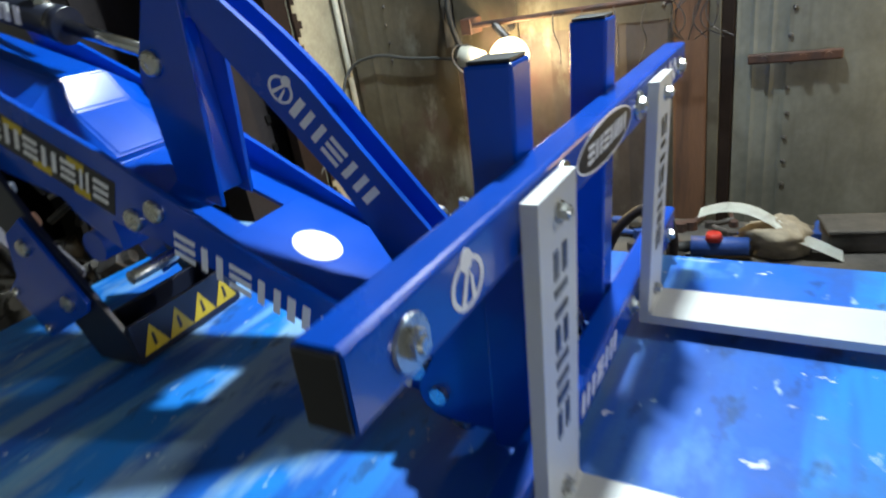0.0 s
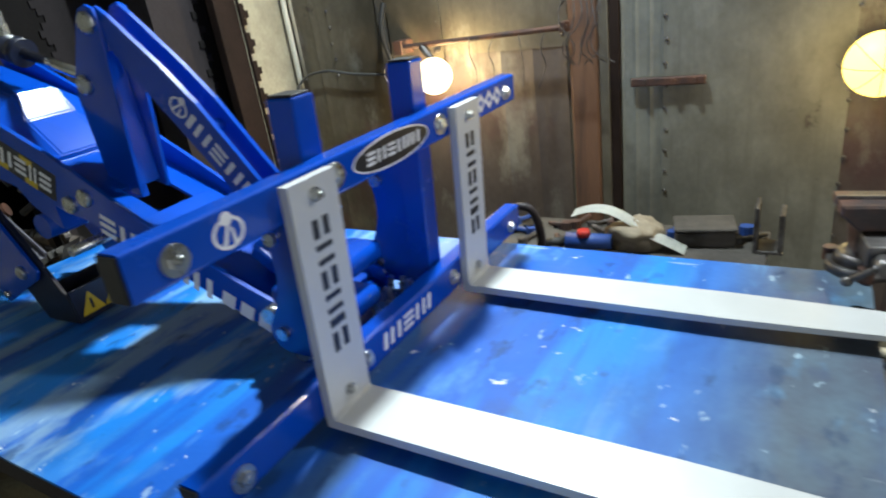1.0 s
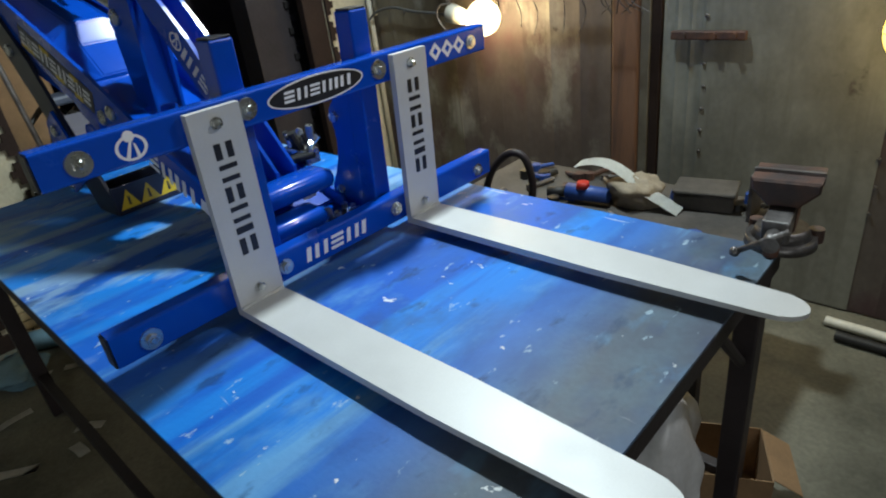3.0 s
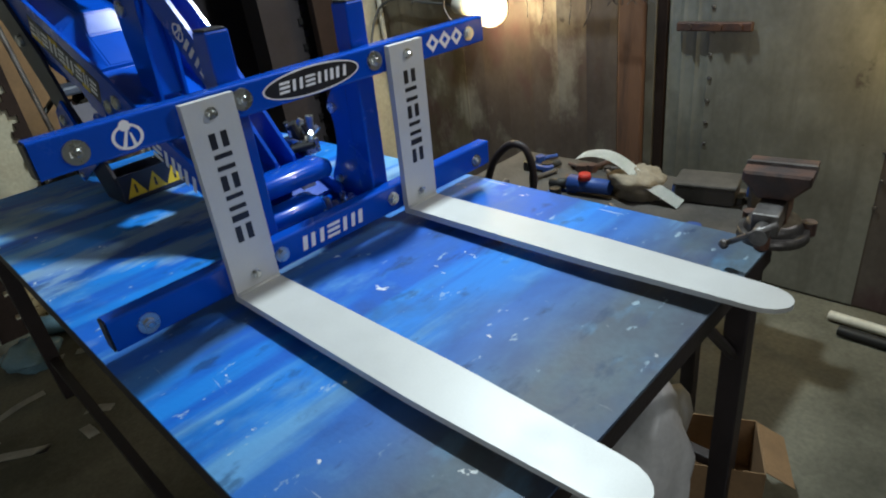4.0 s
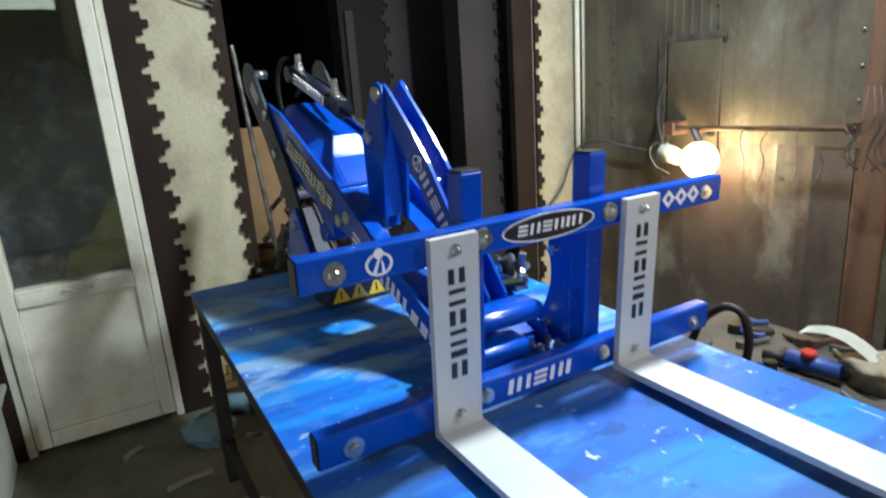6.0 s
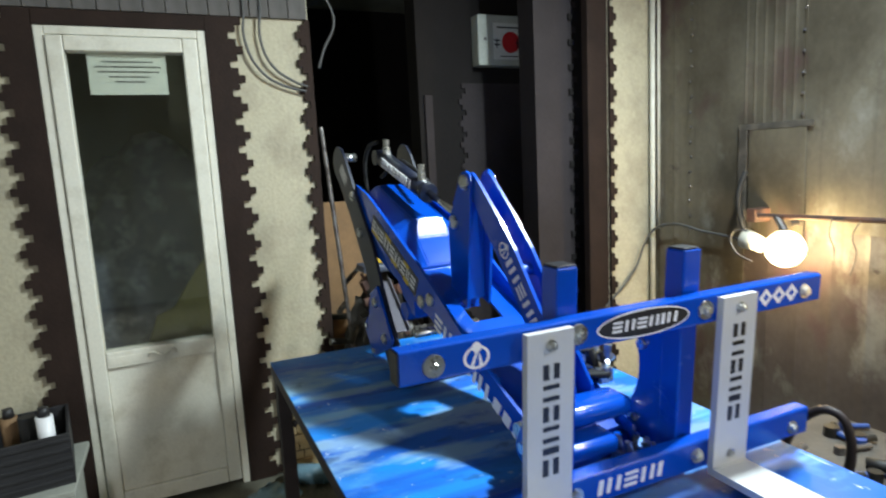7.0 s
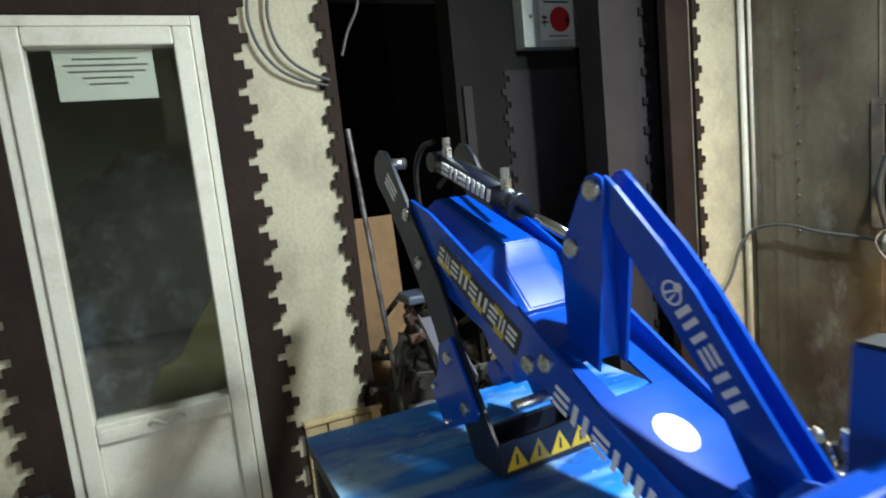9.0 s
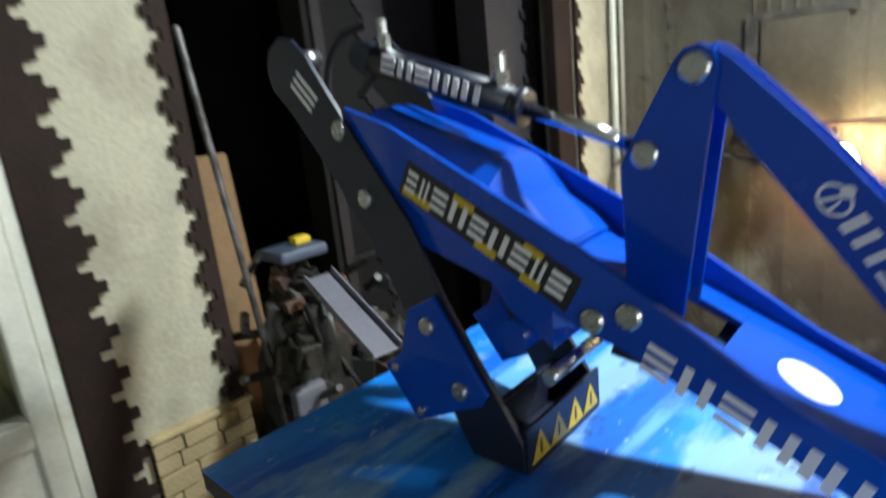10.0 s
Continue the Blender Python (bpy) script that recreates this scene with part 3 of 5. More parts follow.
# tilt cylinder on top
A, B = Vector((-0.723 + 0.66, 0.006, 1.491 - TABLE)), Vector((-1.36 + 0.66, 0.0, 1.712 - TABLE))
w = (B - A).normalized()
cyl = part("cylinder_barrel", rod(A + w * 0.26, A + w * 0.60, 0.030, seg=28), NAVY, loader, "dark navy hydraulic barrel", True)
part("gland", rod(A + w * 0.235, A + w * 0.2595, 0.033, seg=28), NAVY, cyl, "", True)
part("rod", rod(A + w * 0.03, A + w * 0.2345, 0.0125, seg=20), CHROME, cyl, "chrome piston rod", True)
part("eye", rod(A - Vector((0, 0.03, 0)), A + Vector((0, 0.03, 0)), 0.026, seg=24), NAVY, cyl, "", True)
part("end_eye", rod(A + w * 0.625 - Vector((0, 0.03, 0)), A + w * 0.625 + Vector((0, 0.03, 0)), 0.028, seg=24), NAVY, cyl, "", True)
for f in (0.285, 0.575):
    c = A + w * f + Vector((0.0, 0, 0.026))
    bm = rod(c, c + Vector((0, 0, 0.026)), 0.015, seg=6)
    rod(c + Vector((0, 0, 0.026)), c + Vector((0, 0, 0.054)), 0.011, seg=12, bm=bm)
    part("hose_fitting", bm, ZINC, cyl, "zinc hose fitting")

# hood between the plates
def hood():
    """A folded cover: a narrow flat top that slopes down, chamfered sides, a steep front and an apron."""
    rows = []
    bm = bmesh.new()
    for x, top, half, low in ((-1.262, 1.594, 0.050, 1.545), (-0.962, 1.485, 0.053, 1.440), (-0.928, 1.428, 0.058, 1.395), (-0.845, 1.348, 0.060, 1.338)):
        rows.append([bm.verts.new((x + 0.66, v, z - TABLE)) for v, z in ((-0.1195, low - 0.15), (-0.1195, low), (-half, top), (half, top), (0.1195, low), (0.1195, low - 0.15))])
    for a, b in zip(rows, rows[1:]):
        for k in range(6):
            bm.faces.new((a[k], a[(k + 1) % 6], b[(k + 1) % 6], b[k]))
    bm.faces.new(rows[0])
    bm.faces.new(rows[-1])
    creases = [e for e in bm.edges if abs(e.verts[0].co.y) < 0.07 and abs(e.verts[1].co.y) < 0.07]
    bmesh.ops.bevel(bm, geom=creases, offset=0.004, segments=2, affect="EDGES")
    return bm


part("hood", hood(), BLUE, loader)

# mast behind: two dark arms
MAST = [(-1.470, 1.690), (-1.455, 1.725), (-1.420, 1.745), (-1.380, 1.738), (-1.345, 1.705), (-1.235, 1.545), (-1.120, 1.390), (-1.055, 1.250), (-0.905, 1.00), (-0.905, 0.945), (-1.02, 0.945),
        (-1.095, 1.090), (-1.190, 1.285), (-1.302, 1.463), (-1.410, 1.600), (-1.462, 1.650)]
for s, v in ((-1, -0.1415), (1, 0.1305)):
    m = lp("mast_arm", MAST, v, 0.011, NAVY, "dark navy mast arm")
    face = v if s < 0 else v + 0.011
    for x, z in ((-1.270, 1.56), (-1.222, 1.43)):
        pin(m, (x + 0.66, face, z - TABLE), "y", s, 0.018)
    lp("mast_bracket", [(-1.138, 1.222), (-1.072, 1.257), (-0.966, 1.085), (-0.980, 1.062), (-1.143, 0.986), (-1.219, 1.092), (-1.165, 1.128)], v - 0.012 if s < 0 else v + 0.012, 0.010, BLUE, "blue bolt-on bracket", m)
    f2 = face + s * 0.012
    for x, z, r in ((-1.090, 1.197, 0.017), (-1.026, 1.080, 0.017), (-1.186, 1.094, 0.009), (-1.130, 1.012, 0.009)):
        pin(m, (x + 0.66, f2, z - TABLE), "y", s, r)
cross = lbox("cross_plate", -0.905, -0.897, -0.140, 0.140, 0.942, 1.030, NAVY, "dark navy cross plate with warning triangles")
lbox("foot_plate", -0.990, -0.9055, -0.140, 0.140, 0.942, 0.951, NAVY, "dark navy foot plate")
lbox("rear_plate", -1.005, -0.9905, -0.140, 0.140, 0.942, 1.03, NAVY)
for k, v in enumerate((-0.095, -0.03, 0.035, 0.10)):
    bm = plate([(v - 0.034, 0.956), (v + 0.030, 0.956), (v - 0.002, 1.014)], "x", -0.8968 + 0.66, 0.0006)
    bmesh.ops.translate(bm, verts=bm.verts, vec=(0, 0, -TABLE))
    part("warning_triangle", bm, YELLOW, cross, "yellow warning triangle")
    bm = plate([(v - 0.006, 0.966), (v + 0.002, 0.966), (v + 0.001, 0.994), (v - 0.005, 0.994)], "x", -0.8961 + 0.66, 0.0004)
    bmesh.ops.translate(bm, verts=bm.verts, vec=(0, 0, -TABLE))
    part("warning_mark", bm, BLACKV, cross, "black mark")
part("mast_pin", rod((-1.372 + 0.66, -0.131, 1.700 - TABLE), (-1.372 + 0.66, -0.085, 1.700 - TABLE), 0.016, seg=18), ZINC, loader, "bright zinc pin", True)
part("pivot_rod", rod((-0.86 + 0.66, -0.118, 1.13 - TABLE), (-0.86 + 0.66, 0.118, 1.13 - TABLE), 0.013), ZINC, loader, "bare steel pivot rod", True)
part("lower_tube", rod((-0.93 + 0.66, -0.118, 1.19 - TABLE), (-0.93 + 0.66, 0.118, 1.19 - TABLE), 0.030, seg=24), BLUE, loader, "", True)
part("front_tube", rod((-0.198 + 0.66, -0.142, 0.974 - TABLE), (-0.198 + 0.66, 0.142, 0.974 - TABLE), 0.027, seg=24), BLUE, loader, "", True)
pin(loader, (-0.198 + 0.66, -0.142, 0.974 - TABLE), "y", -1, 0.020)
part("lever_pin", rod((-0.253 + 0.66, -0.156, 1.051 - TABLE), (-0.253 + 0.66, -0.1305, 1.051 - TABLE), 0.017, seg=22), ZINC, loader, "bright zinc pin head", True)
for v in (-0.075, 0.075):
    low = part("lower_cylinder", rod((-0.64 + 0.66, v, 1.185 - TABLE), (-0.50 + 0.66, v, 1.118 - TABLE), 0.018, seg=24), NAVY, loader, "dark navy hydraulic barrel", True)
    part("rod", rod((-0.50 + 0.66, v, 1.118 - TABLE), (-0.25 + 0.66, v, 1.02 - TABLE), 0.011), CHROME, low, "chrome piston rod", True)
    part("eye", rod((-0.25 + 0.66, v - 0.02, 1.02 - TABLE), (-0.25 + 0.66, v + 0.02, 1.02 - TABLE), 0.022), ZINC, low, "", True)


def slanted(parent, x0, z0, x1, z1, h, widths, material, v, name="lettering", label="white lettering bars", slant=0.0, thick=0.0006, half=0.5):
    """Blocks in a row along a slope on a face across v."""
    length, a = math.hypot(x1 - x0, z1 - z0), math.atan2(z1 - z0, x1 - x0)

    def build(nm, bm, material, label, parent):
        bm.transform(Matrix.Translation((x0 + 0.66, 0, z0 - TABLE)) @ Matrix.Rotation(-a, 4, "Y"))
        return part(nm, bm, material, parent, label)
    return bars_row(parent, 0, length, -h * half, h * (1 - half), widths, "y", v, material, slant, build, thick, label)


def band(parent, x0, z0, x1, z1, h, v, material, name, label=""):
    length, a = math.hypot(x1 - x0, z1 - z0), math.atan2(z1 - z0, x1 - x0)
    bm = plate([(0, -h / 2), (length, -h / 2), (length, h / 2), (0, h / 2)], "y", v, 0.0006)
    bm.transform(Matrix.Translation((x0 + 0.66, 0, z0 - TABLE)) @ Matrix.Rotation(-a, 4, "Y"))
    return part(name, bm, material, parent, label)


SV = -0.1307
slanted(side_l, -0.688, 1.215, -0.412, 1.078, 0.046, (1, 1, 1, 1, 0.35, 1.1), STICKER, SV, slant=-0.1)
for k in range(3):
    band(side_l, -0.390 + 0.042 * k, 1.068 - 0.021 * k, -0.361 + 0.042 * k, 1.0535 - 0.021 * k, 0.033, SV, STICKER, "diamond_decal", "white diamond decal")
label = band(side_l, -1.129, 1.472, -0.798, 1.291, 0.068, SV, BLACKV, "name_label", "black label with yellow corners")
for a0, a1, off in ((0.02, 0.20, -0.022), (0.30, 0.42, 0.024), (0.48, 0.60, -0.024), (0.70, 0.80, 0.024), (0.74, 0.84, -0.025)):
    dx, dz = 0.335, -0.185
    L = math.hypot(dx, dz)
    nx, nz = -dz / L, dx / L
    band(label, -1.129 + dx * a0 + nx * off, 1.472 + dz * a0 + nz * off, -1.129 + dx * a1 + nx * off, 1.472 + dz * a1 + nz * off, 0.016, SV - 0.0006, YELLOW, "yellow_corner", "yellow block")
slanted(label, -1.120, 1.467, -0.810, 1.298, 0.040, (0.7, 0.5, 1, 1, 1, 1, 1, 0.6, 1), STICKER, SV - 0.0012)
for s_v in (TV - 0.0321, TV + 0.0316):
    slanted(loader, -0.463, 1.406, -0.356, 1.256, 0.034, (0.35, 1, 1, 1, 0.35), STICKER, s_v)


def lbuild(name, bm, material, label, parent):
    bm.transform(Matrix.Translation((0.66, 0, -TABLE)))
    return part(name, bm, material, parent, label)


ring_logo(loader, -0.482, 1.430, 0.024, "y", TV - 0.0322, lbuild, -0.9)
slanted(cyl, -1.25, 1.678, -1.02, 1.598, 0.032, (1, 1, 1, 1, 0.35, 1.1), STICKER, -0.0308, thick=0.004)
# hoses over the cylinder
wire("hydraulic_hose", [(-0.37, 0.05, 0.66), (-0.46, 0.06, 0.69), (-0.56, 0.07, 0.72), (-0.66, 0.06, 0.74), (-0.72, 0.02, 0.68)], 0.008, RUBBER, loader, "black rubber hose")
wire("hydraulic_hose", [(-0.64, -0.02, 0.815), (-0.70, -0.03, 0.80), (-0.76, -0.03, 0.70), (-0.74, 0.0, 0.50), (-0.62, 0.03, 0.30)], 0.008, RUBBER, loader, "black rubber hose")
# valve block with fittings low between the plates
valve = lbox("valve_block", -0.165, -0.075, 0.05, 0.112, 0.942, 0.985, ZINC, "zinc valve block with fittings")
rng = random.Random(4)
for k in range(9):
    x, v = -0.16 + 0.010 * k + 0.66, 0.058 + 0.045 * rng.random()
    part("hose_fitting", rod((x, v, 0.985 - TABLE), (x + 0.01 * rng.uniform(-1, 1), v, 1.005 - TABLE + 0.02 * rng.random()), 0.008, seg=6), ZINC, valve)

block = lbox("coupling_block", -0.385, -0.285, 0.1305, 0.175, 1.085, 1.125, ZINC, "zinc quick coupling block")
for k in range(14):
    x, v, zz = -0.38 + 0.0065 * k + 0.66, 0.14 + 0.03 * rng.random(), 1.1255 - TABLE
    tip = (x + rng.uniform(-0.02, 0.02), v + rng.uniform(-0.02, 0.03), zz + rng.uniform(0.02, 0.06))
    part("coupling", rod((x, v, zz - 0.002), tip, rng.uniform(0.007, 0.012), seg=8), ZINC if k % 3 else RUBBER, block)
for k in range(3):
    wire("hydraulic_hose", [(0.36 + 0.02 * k, 0.14, 0.18), (0.30, 0.10 - 0.02 * k, 0.16), (0.20 - 0.03 * k, 0.06, 0.12), (0.02, 0.04 + 0.02 * k, 0.16), (-0.14, 0.02 * k, 0.21)], 0.009, RUBBER, loader, "black rubber hose")

for s, v in ((-1, -0.1421), (1, 0.1411)):
    slanted(loader, -1.385, 1.665, -1.335, 1.610, 0.040, (1,), STICKER, v)

REDP = mat("red_plastic", (0.50, 0.03, 0.02), 0.45, vary=0.15)
ORANGE = mat("orange_plastic", (0.75, 0.12, 0.02), 0.4, vary=0.1)

# ---- door wall dressing ----
def comb(y_root, y_tip, z0, z1, pitch=0.128, phase=0.0):
    """Outline points of a stepped, toothed edge running up from z0 to z1."""
    pts, z, step = [], z0 - phase * pitch, (0.0, 0.55, 1.0, 0.55)
    while z < z1:
        for k in range(4):
            a, b = max(z0, z + pitch * k / 4), min(z1, z + pitch * (k + 1) / 4)
            if b > a:
                y = y_root + (y_tip - y_root) * step[k]
                pts += [(y, a), (y, b)]
        z += pitch
    return pts


def trim(name, x, y_flat, y_root, y_tip, z0, z1, label="dark brown toothed trim board", material=None, phase=0.0, axis="x", thick=0.018):
    pts = [(y_flat, z1), (y_flat, z0)] + comb(y_root, y_tip, z0, z1, phase=phase)
    return tagged(part(name, plate(pts, axis, x, thick), material or BROWN), label, "trim", kind="structure")


trim("trim", DX + 0.0005, DY0 - 0.001, DY0 - 0.10, DY0 - 0.155, FLOOR, 2.36)
trim("trim", DX + 0.0005, DY1 + 0.001, DY1 + 0.095, DY1 + 0.155, FLOOR, 2.36, phase=0.4)
trim("trim", DX + 0.0005, 0.102, 0.078, 0.035, FLOOR + 0.56, 2.36, phase=0.2)
tagged(part("trim", box((DX + 0.0005, DY0 - 0.0005, DZ1 + 0.001), (DX + 0.0185, DY1 + 0.0005, 2.36), 0.003), BROWN), "dark brown trim board over the door", "trim", kind="structure")
BOARD = mat("grey_weathered_board", (0.13, 0.12, 0.115), 0.8, vary=0.4, scale=6, fine=60, bump=0.4, stretch=(1, 1, 0.3))
slats = thing("slat_fascia", "row of grey weathered boards above the door", "fascia", pose(DX, 0, 2.36), kind="structure")
me_b = mesh("board", box((0.001, -0.042, 0.002), (0.020, 0.042, 0.738), 0.003), BOARD)
for k in range(29):
    b = new("board", me_b)
    b.parent = slats
    b.location = (0.002 * (k % 3), -2.40 + 0.0875 * k, 0)


def build_door():
    d = thing("door_1", "aged white plastic glazed door, shut", "door", pose(DX, 0, FLOOR), kind="structure")
    y0, y1, z1 = DY0 + 0.001, DY1 - 0.001, DZ1 - FLOOR - 0.001
    fr = part("door_frame", box((-0.06, y0, 0), (0.012, y0 + 0.035, z1), 0.004), PVC, d)
    part("door_frame", box((-0.06, y1 - 0.035, 0), (0.012, y1, z1), 0.004), PVC, d)
    part("door_frame", box((-0.06, y0 + 0.0355, z1 - 0.035), (0.012, y1 - 0.0355, z1), 0.004), PVC, d)
    a, b = y0 + 0.038, y1 - 0.038
    zt, zm = z1 - 0.038, 0.735
    leaf = part("door_leaf", box((-0.05, a, 0.03), (0.024, a + 0.062, zt), 0.006), PVC, d)
    part("stile", box((-0.05, b - 0.062, 0.03), (0.024, b, zt), 0.006), PVC, leaf)
    part("top_rail", box((-0.05, a + 0.0625, zt - 0.062), (0.024, b - 0.0625, zt), 0.006), PVC, leaf)
    mid = part("mid_rail", box((-0.05, a + 0.0625, zm - 0.045), (0.026, b - 0.0625, zm + 0.03), 0.006), PVC, leaf)
    part("bottom_rail", box((-0.05, a + 0.0625, 0.03), (0.024, b - 0.0625, 0.105), 0.006), PVC, leaf)
    part("panel", box((-0.03, a + 0.0625, 0.1055), (0.008, b - 0.0625, zm - 0.0455), 0.002), PVC, leaf)
    pane = part("pane", box((-0.024, a + 0.0625, zm + 0.0305), (-0.019, b - 0.0625, zt - 0.0625)), GLASS, leaf, "dusty glass pane")
    pane.visible_shadow = False
    # hardware on the middle rail
    bm = box((0.0262, a + 0.075, zm - 0.028), (0.0285, a + 0.31, zm + 0.006), 0.001)
    for k in range(6):
        rod((0.0285, a + 0.09 + 0.038 * k, zm - 0.011), (0.031, a + 0.09 + 0.038 * k, zm - 0.011), 0.005, seg=10, bm=bm)
    part("lock_plate", bm, PVC, mid, "painted-over lock plate")
    wire("bent_handle", [(0.028, a + 0.23, zm - 0.01), (0.045, a + 0.25, zm + 0.008), (0.042, a + 0.29, zm - 0.012), (0.045, a + 0.33, zm + 0.008), (0.028, a + 0.35, zm - 0.006)], 0.006, PVC, mid)
    part("lining", box((-0.14, y0 + 0.0, -0.002), (-0.061, y1, 0.0)), IRON, d)
    return d


GLASS = glass("dusty_door_glass", (0.92, 0.95, 0.90), 0.03, 0.84)
build_door()
notice = thing("paper_notice", "white paper notice with small print behind the door glass", "notice", pose(DX - 0.027, -0.690, 2.108))
part("sheet", box((-0.001, -0.155, -0.085), (0.0, 0.150, 0.085)), PAPER, notice)
bm = bmesh.new()
for k, w2 in enumerate((0.10, 0.13, 0.12, 0.08, 0.06)):
    box((0.0002, -w2, 0.050 - 0.021 * k), (0.0006, w2, 0.056 - 0.021 * k), 0, bm)
part("print", bm, CABLE, notice, "grey lines of print")

# the room behind the door
INNER = mat("inner_grey_wall", (0.46, 0.47, 0.37), 0.85, vary=0.3, scale=2, fine=50, bump=0.1)
tagged(part("wall_inner", box((-3.9, -2.64, FLOOR + 0.001), (-3.8, 0.0, CEIL - 0.001)), INNER), "dim grey wall of the room behind the door", "wall", kind="structure")
tagged(part("wall_inner_side", box((-3.799, -0.1, FLOOR + 0.001), (DX - 0.151, 0.0, CEIL - 0.001)), INNER), "dim grey partition wall", "wall", kind="structure")
HEAP = mat("dark_work_clothes", (0.26, 0.29, 0.34), 0.7, second=(0.022, 0.032, 0.07), amount=0.60, scale=9, fine=50, bump=0.6)
TARP = mat("olive_tarpaulin", (0.36, 0.34, 0.10), 0.8, vary=0.35, scale=5, fine=60, bump=0.3)


def lump(r, scale, seed, rough=0.35, freq=2.2, sub=4):
    """A crumpled, uneven heap."""
    bm = bmesh.new()
    bmesh.ops.create_icosphere(bm, subdivisions=sub, radius=r)
    for v in bm.verts:
        p = v.co * freq / r * 0.5 + Vector((seed, seed * 2, 0))
        d = noise.noise(p) * rough + noise.noise(p * 2.7) * rough * 0.5 + abs(noise.noise(p * 6)) * rough * 0.25
        v.co *= 1 + d
        v.co = Vector((v.co.x * scale[0], v.co.y * scale[1], v.co.z * scale[2]))
    low = min(v.co.z for v in bm.verts)
    for v in bm.verts:
        v.co.z = max(v.co.z, low * 0.55)
    lowest = min(v.co.z for v in bm.verts)
    bmesh.ops.translate(bm, verts=bm.verts, vec=(0, 0, -lowest))
    return bm


heap = thing("clothes_heap", "dark heap of work clothes behind the glass door", "clothes", pose(-2.95, -0.85, FLOOR))
part("pile", lump(0.55, (0.75, 1.1, 1.75), 3.0, 0.4), HEAP, heap, "", True)
tarp = thing("folded_tarpaulin", "olive tarpaulin leaning against the dark heap", "tarpaulin", pose(-2.50, -0.44, FLOOR))
bm = plate([(-0.50, 0.0), (-0.34, 0.62), (-0.27, 0.80), (-0.18, 0.84), (-0.06, 1.02), (0.05, 1.15), (0.20, 1.17), (0.24, 0.6), (0.26, 0.0)], "x", -0.02, 0.04)
bmesh.ops.triangulate(bm, faces=bm.faces)
bmesh.ops.subdivide_edges(bm, edges=bm.edges, cuts=5, use_grid_fill=True)
for v in bm.verts:
    v.co.x += 0.06 * noise.noise(v.co * 5) + 0.10 * (0.5 - v.co.z) * 0.5
part("sheet", bm, TARP, tarp, "", True)

# stone plinth, stone by stone
STONE = mat("ochre_plinth_stone", (0.50, 0.38, 0.20), 0.8, second=(0.32, 0.25, 0.15), amount=0.45, scale=9, fine=90, bump=0.5)
plinth = thing("stone_plinth", "ochre cut stone plinth under the plaster", "plinth", pose(DX, 0, FLOOR), kind="structure")
part("bedding", box((0.0005, DY1 + 0.156, 0.0), (0.010, 0.118, 0.555)), BROWN, plinth, "dark mortar")
rng = random.Random(7)
ledge = part("ledge", box((0.0005, DY1 + 0.156, 0.5555), (0.035, 0.120, 0.575), 0.004), STONE, plinth)
stone_mesh = [mesh("stone", box((0.0, -0.5, -0.5), (1.0, 0.5, 0.5), 0.06), STONE) for _ in range(1)][0]
z = 0.004
while z < 0.53:
    h = rng.choice((0.045, 0.055, 0.07))
    h = min(h, 0.552 - z)
    y = DY1 + 0.158 - rng.random() * 0.06
    while y < 0.10:
        wd = rng.uniform(0.07, 0.17)
        a, b = max(y, DY1 + 0.158), min(y + wd, 0.115)
        if b - a > 0.02:
            st = new("stone", stone_mesh)
            st.parent = plinth
            st.location, st.scale = (0.0102, (a + b) / 2, z + h / 2), (0.012 + 0.012 * rng.random(), b - a - 0.006, h - 0.006)
        y += wd
    z += h

# wires hanging over the plaster
for n, pts in enumerate(([(-0.20, 2.60), (-0.195, 2.40), (-0.20, 2.25), (-0.14, 2.12), (-0.05, 2.06), (0.06, 2.03)], [(-0.13, 2.60), (-0.12, 2.42), (-0.13, 2.26), (-0.09, 2.15), (0.0, 2.08), (0.07, 2.05)],
                         [(0.20, 2.70), (0.13, 2.62), (0.17, 2.50), (0.22, 2.36), (0.16, 2.22), (0.13, 2.14)])):
    cable = thing("hanging_cable", "loose grey cable hanging on the wall", "cable", pose(DX + 0.03, 0, 2.03))
    wire("wire", [(0.006 * math.sin(3 * k), y, zz - 2.03) for k, (y, zz) in enumerate(pts)], 0.006, CABLE, cable)

# ---- passage ----
trim("trim", -1.6895, 1.552, 1.555, 1.598, FLOOR, CEIL - 0.01, phase=0.3)
tagged(part("trim", box((-1.74, 1.425, FLOOR), (-1.69, 1.5505, CEIL - 0.01), 0.004), BROWN), "dark brown pillar board", "trim", kind="structure")
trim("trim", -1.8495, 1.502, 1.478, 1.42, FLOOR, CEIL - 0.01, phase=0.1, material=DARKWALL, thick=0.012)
tagged(part("wall_recess", box((-2.60, 0.80, FLOOR), (-2.45, 1.96, CEIL)), DARKWALL), "near-black recess wall", "wall", kind="structure")
trim("trim", -2.4495, 1.55, 1.10, 1.055, FLOOR, 2.12, material=PLUM, thick=0.012, label="grey plum toothed panel in the dark passage")
jamb = tagged(part("trim", box((-2.4495, 0.83, FLOOR), (-2.43, 0.88, 2.05), 0.003), PLUM), "dim door jamb in the passage", "trim", kind="structure")
fuse = thing("fuse_box", "pale metal fuse box with a paper sign, hung in the passage", "fuse box", pose(-2.449, 1.335, 2.215))
CASE = mat("pale_enamel", (0.50, 0.52, 0.47), 0.5, vary=0.2, scale=8, fine=80, bump=0.05)
RED = mat("red_print", (0.55, 0.02, 0.025), 0.6, vary=0.1, scale=20, fine=100, bump=0.0)
part("case", box((0, -0.175, 0), (0.09, 0.175, 0.29), 0.006), CASE, fuse)
sign = part("paper_sign", box((0.0905, -0.075, 0.035), (0.0915, 0.130, 0.245)), PAPER, fuse, "white paper sign with a red disc")
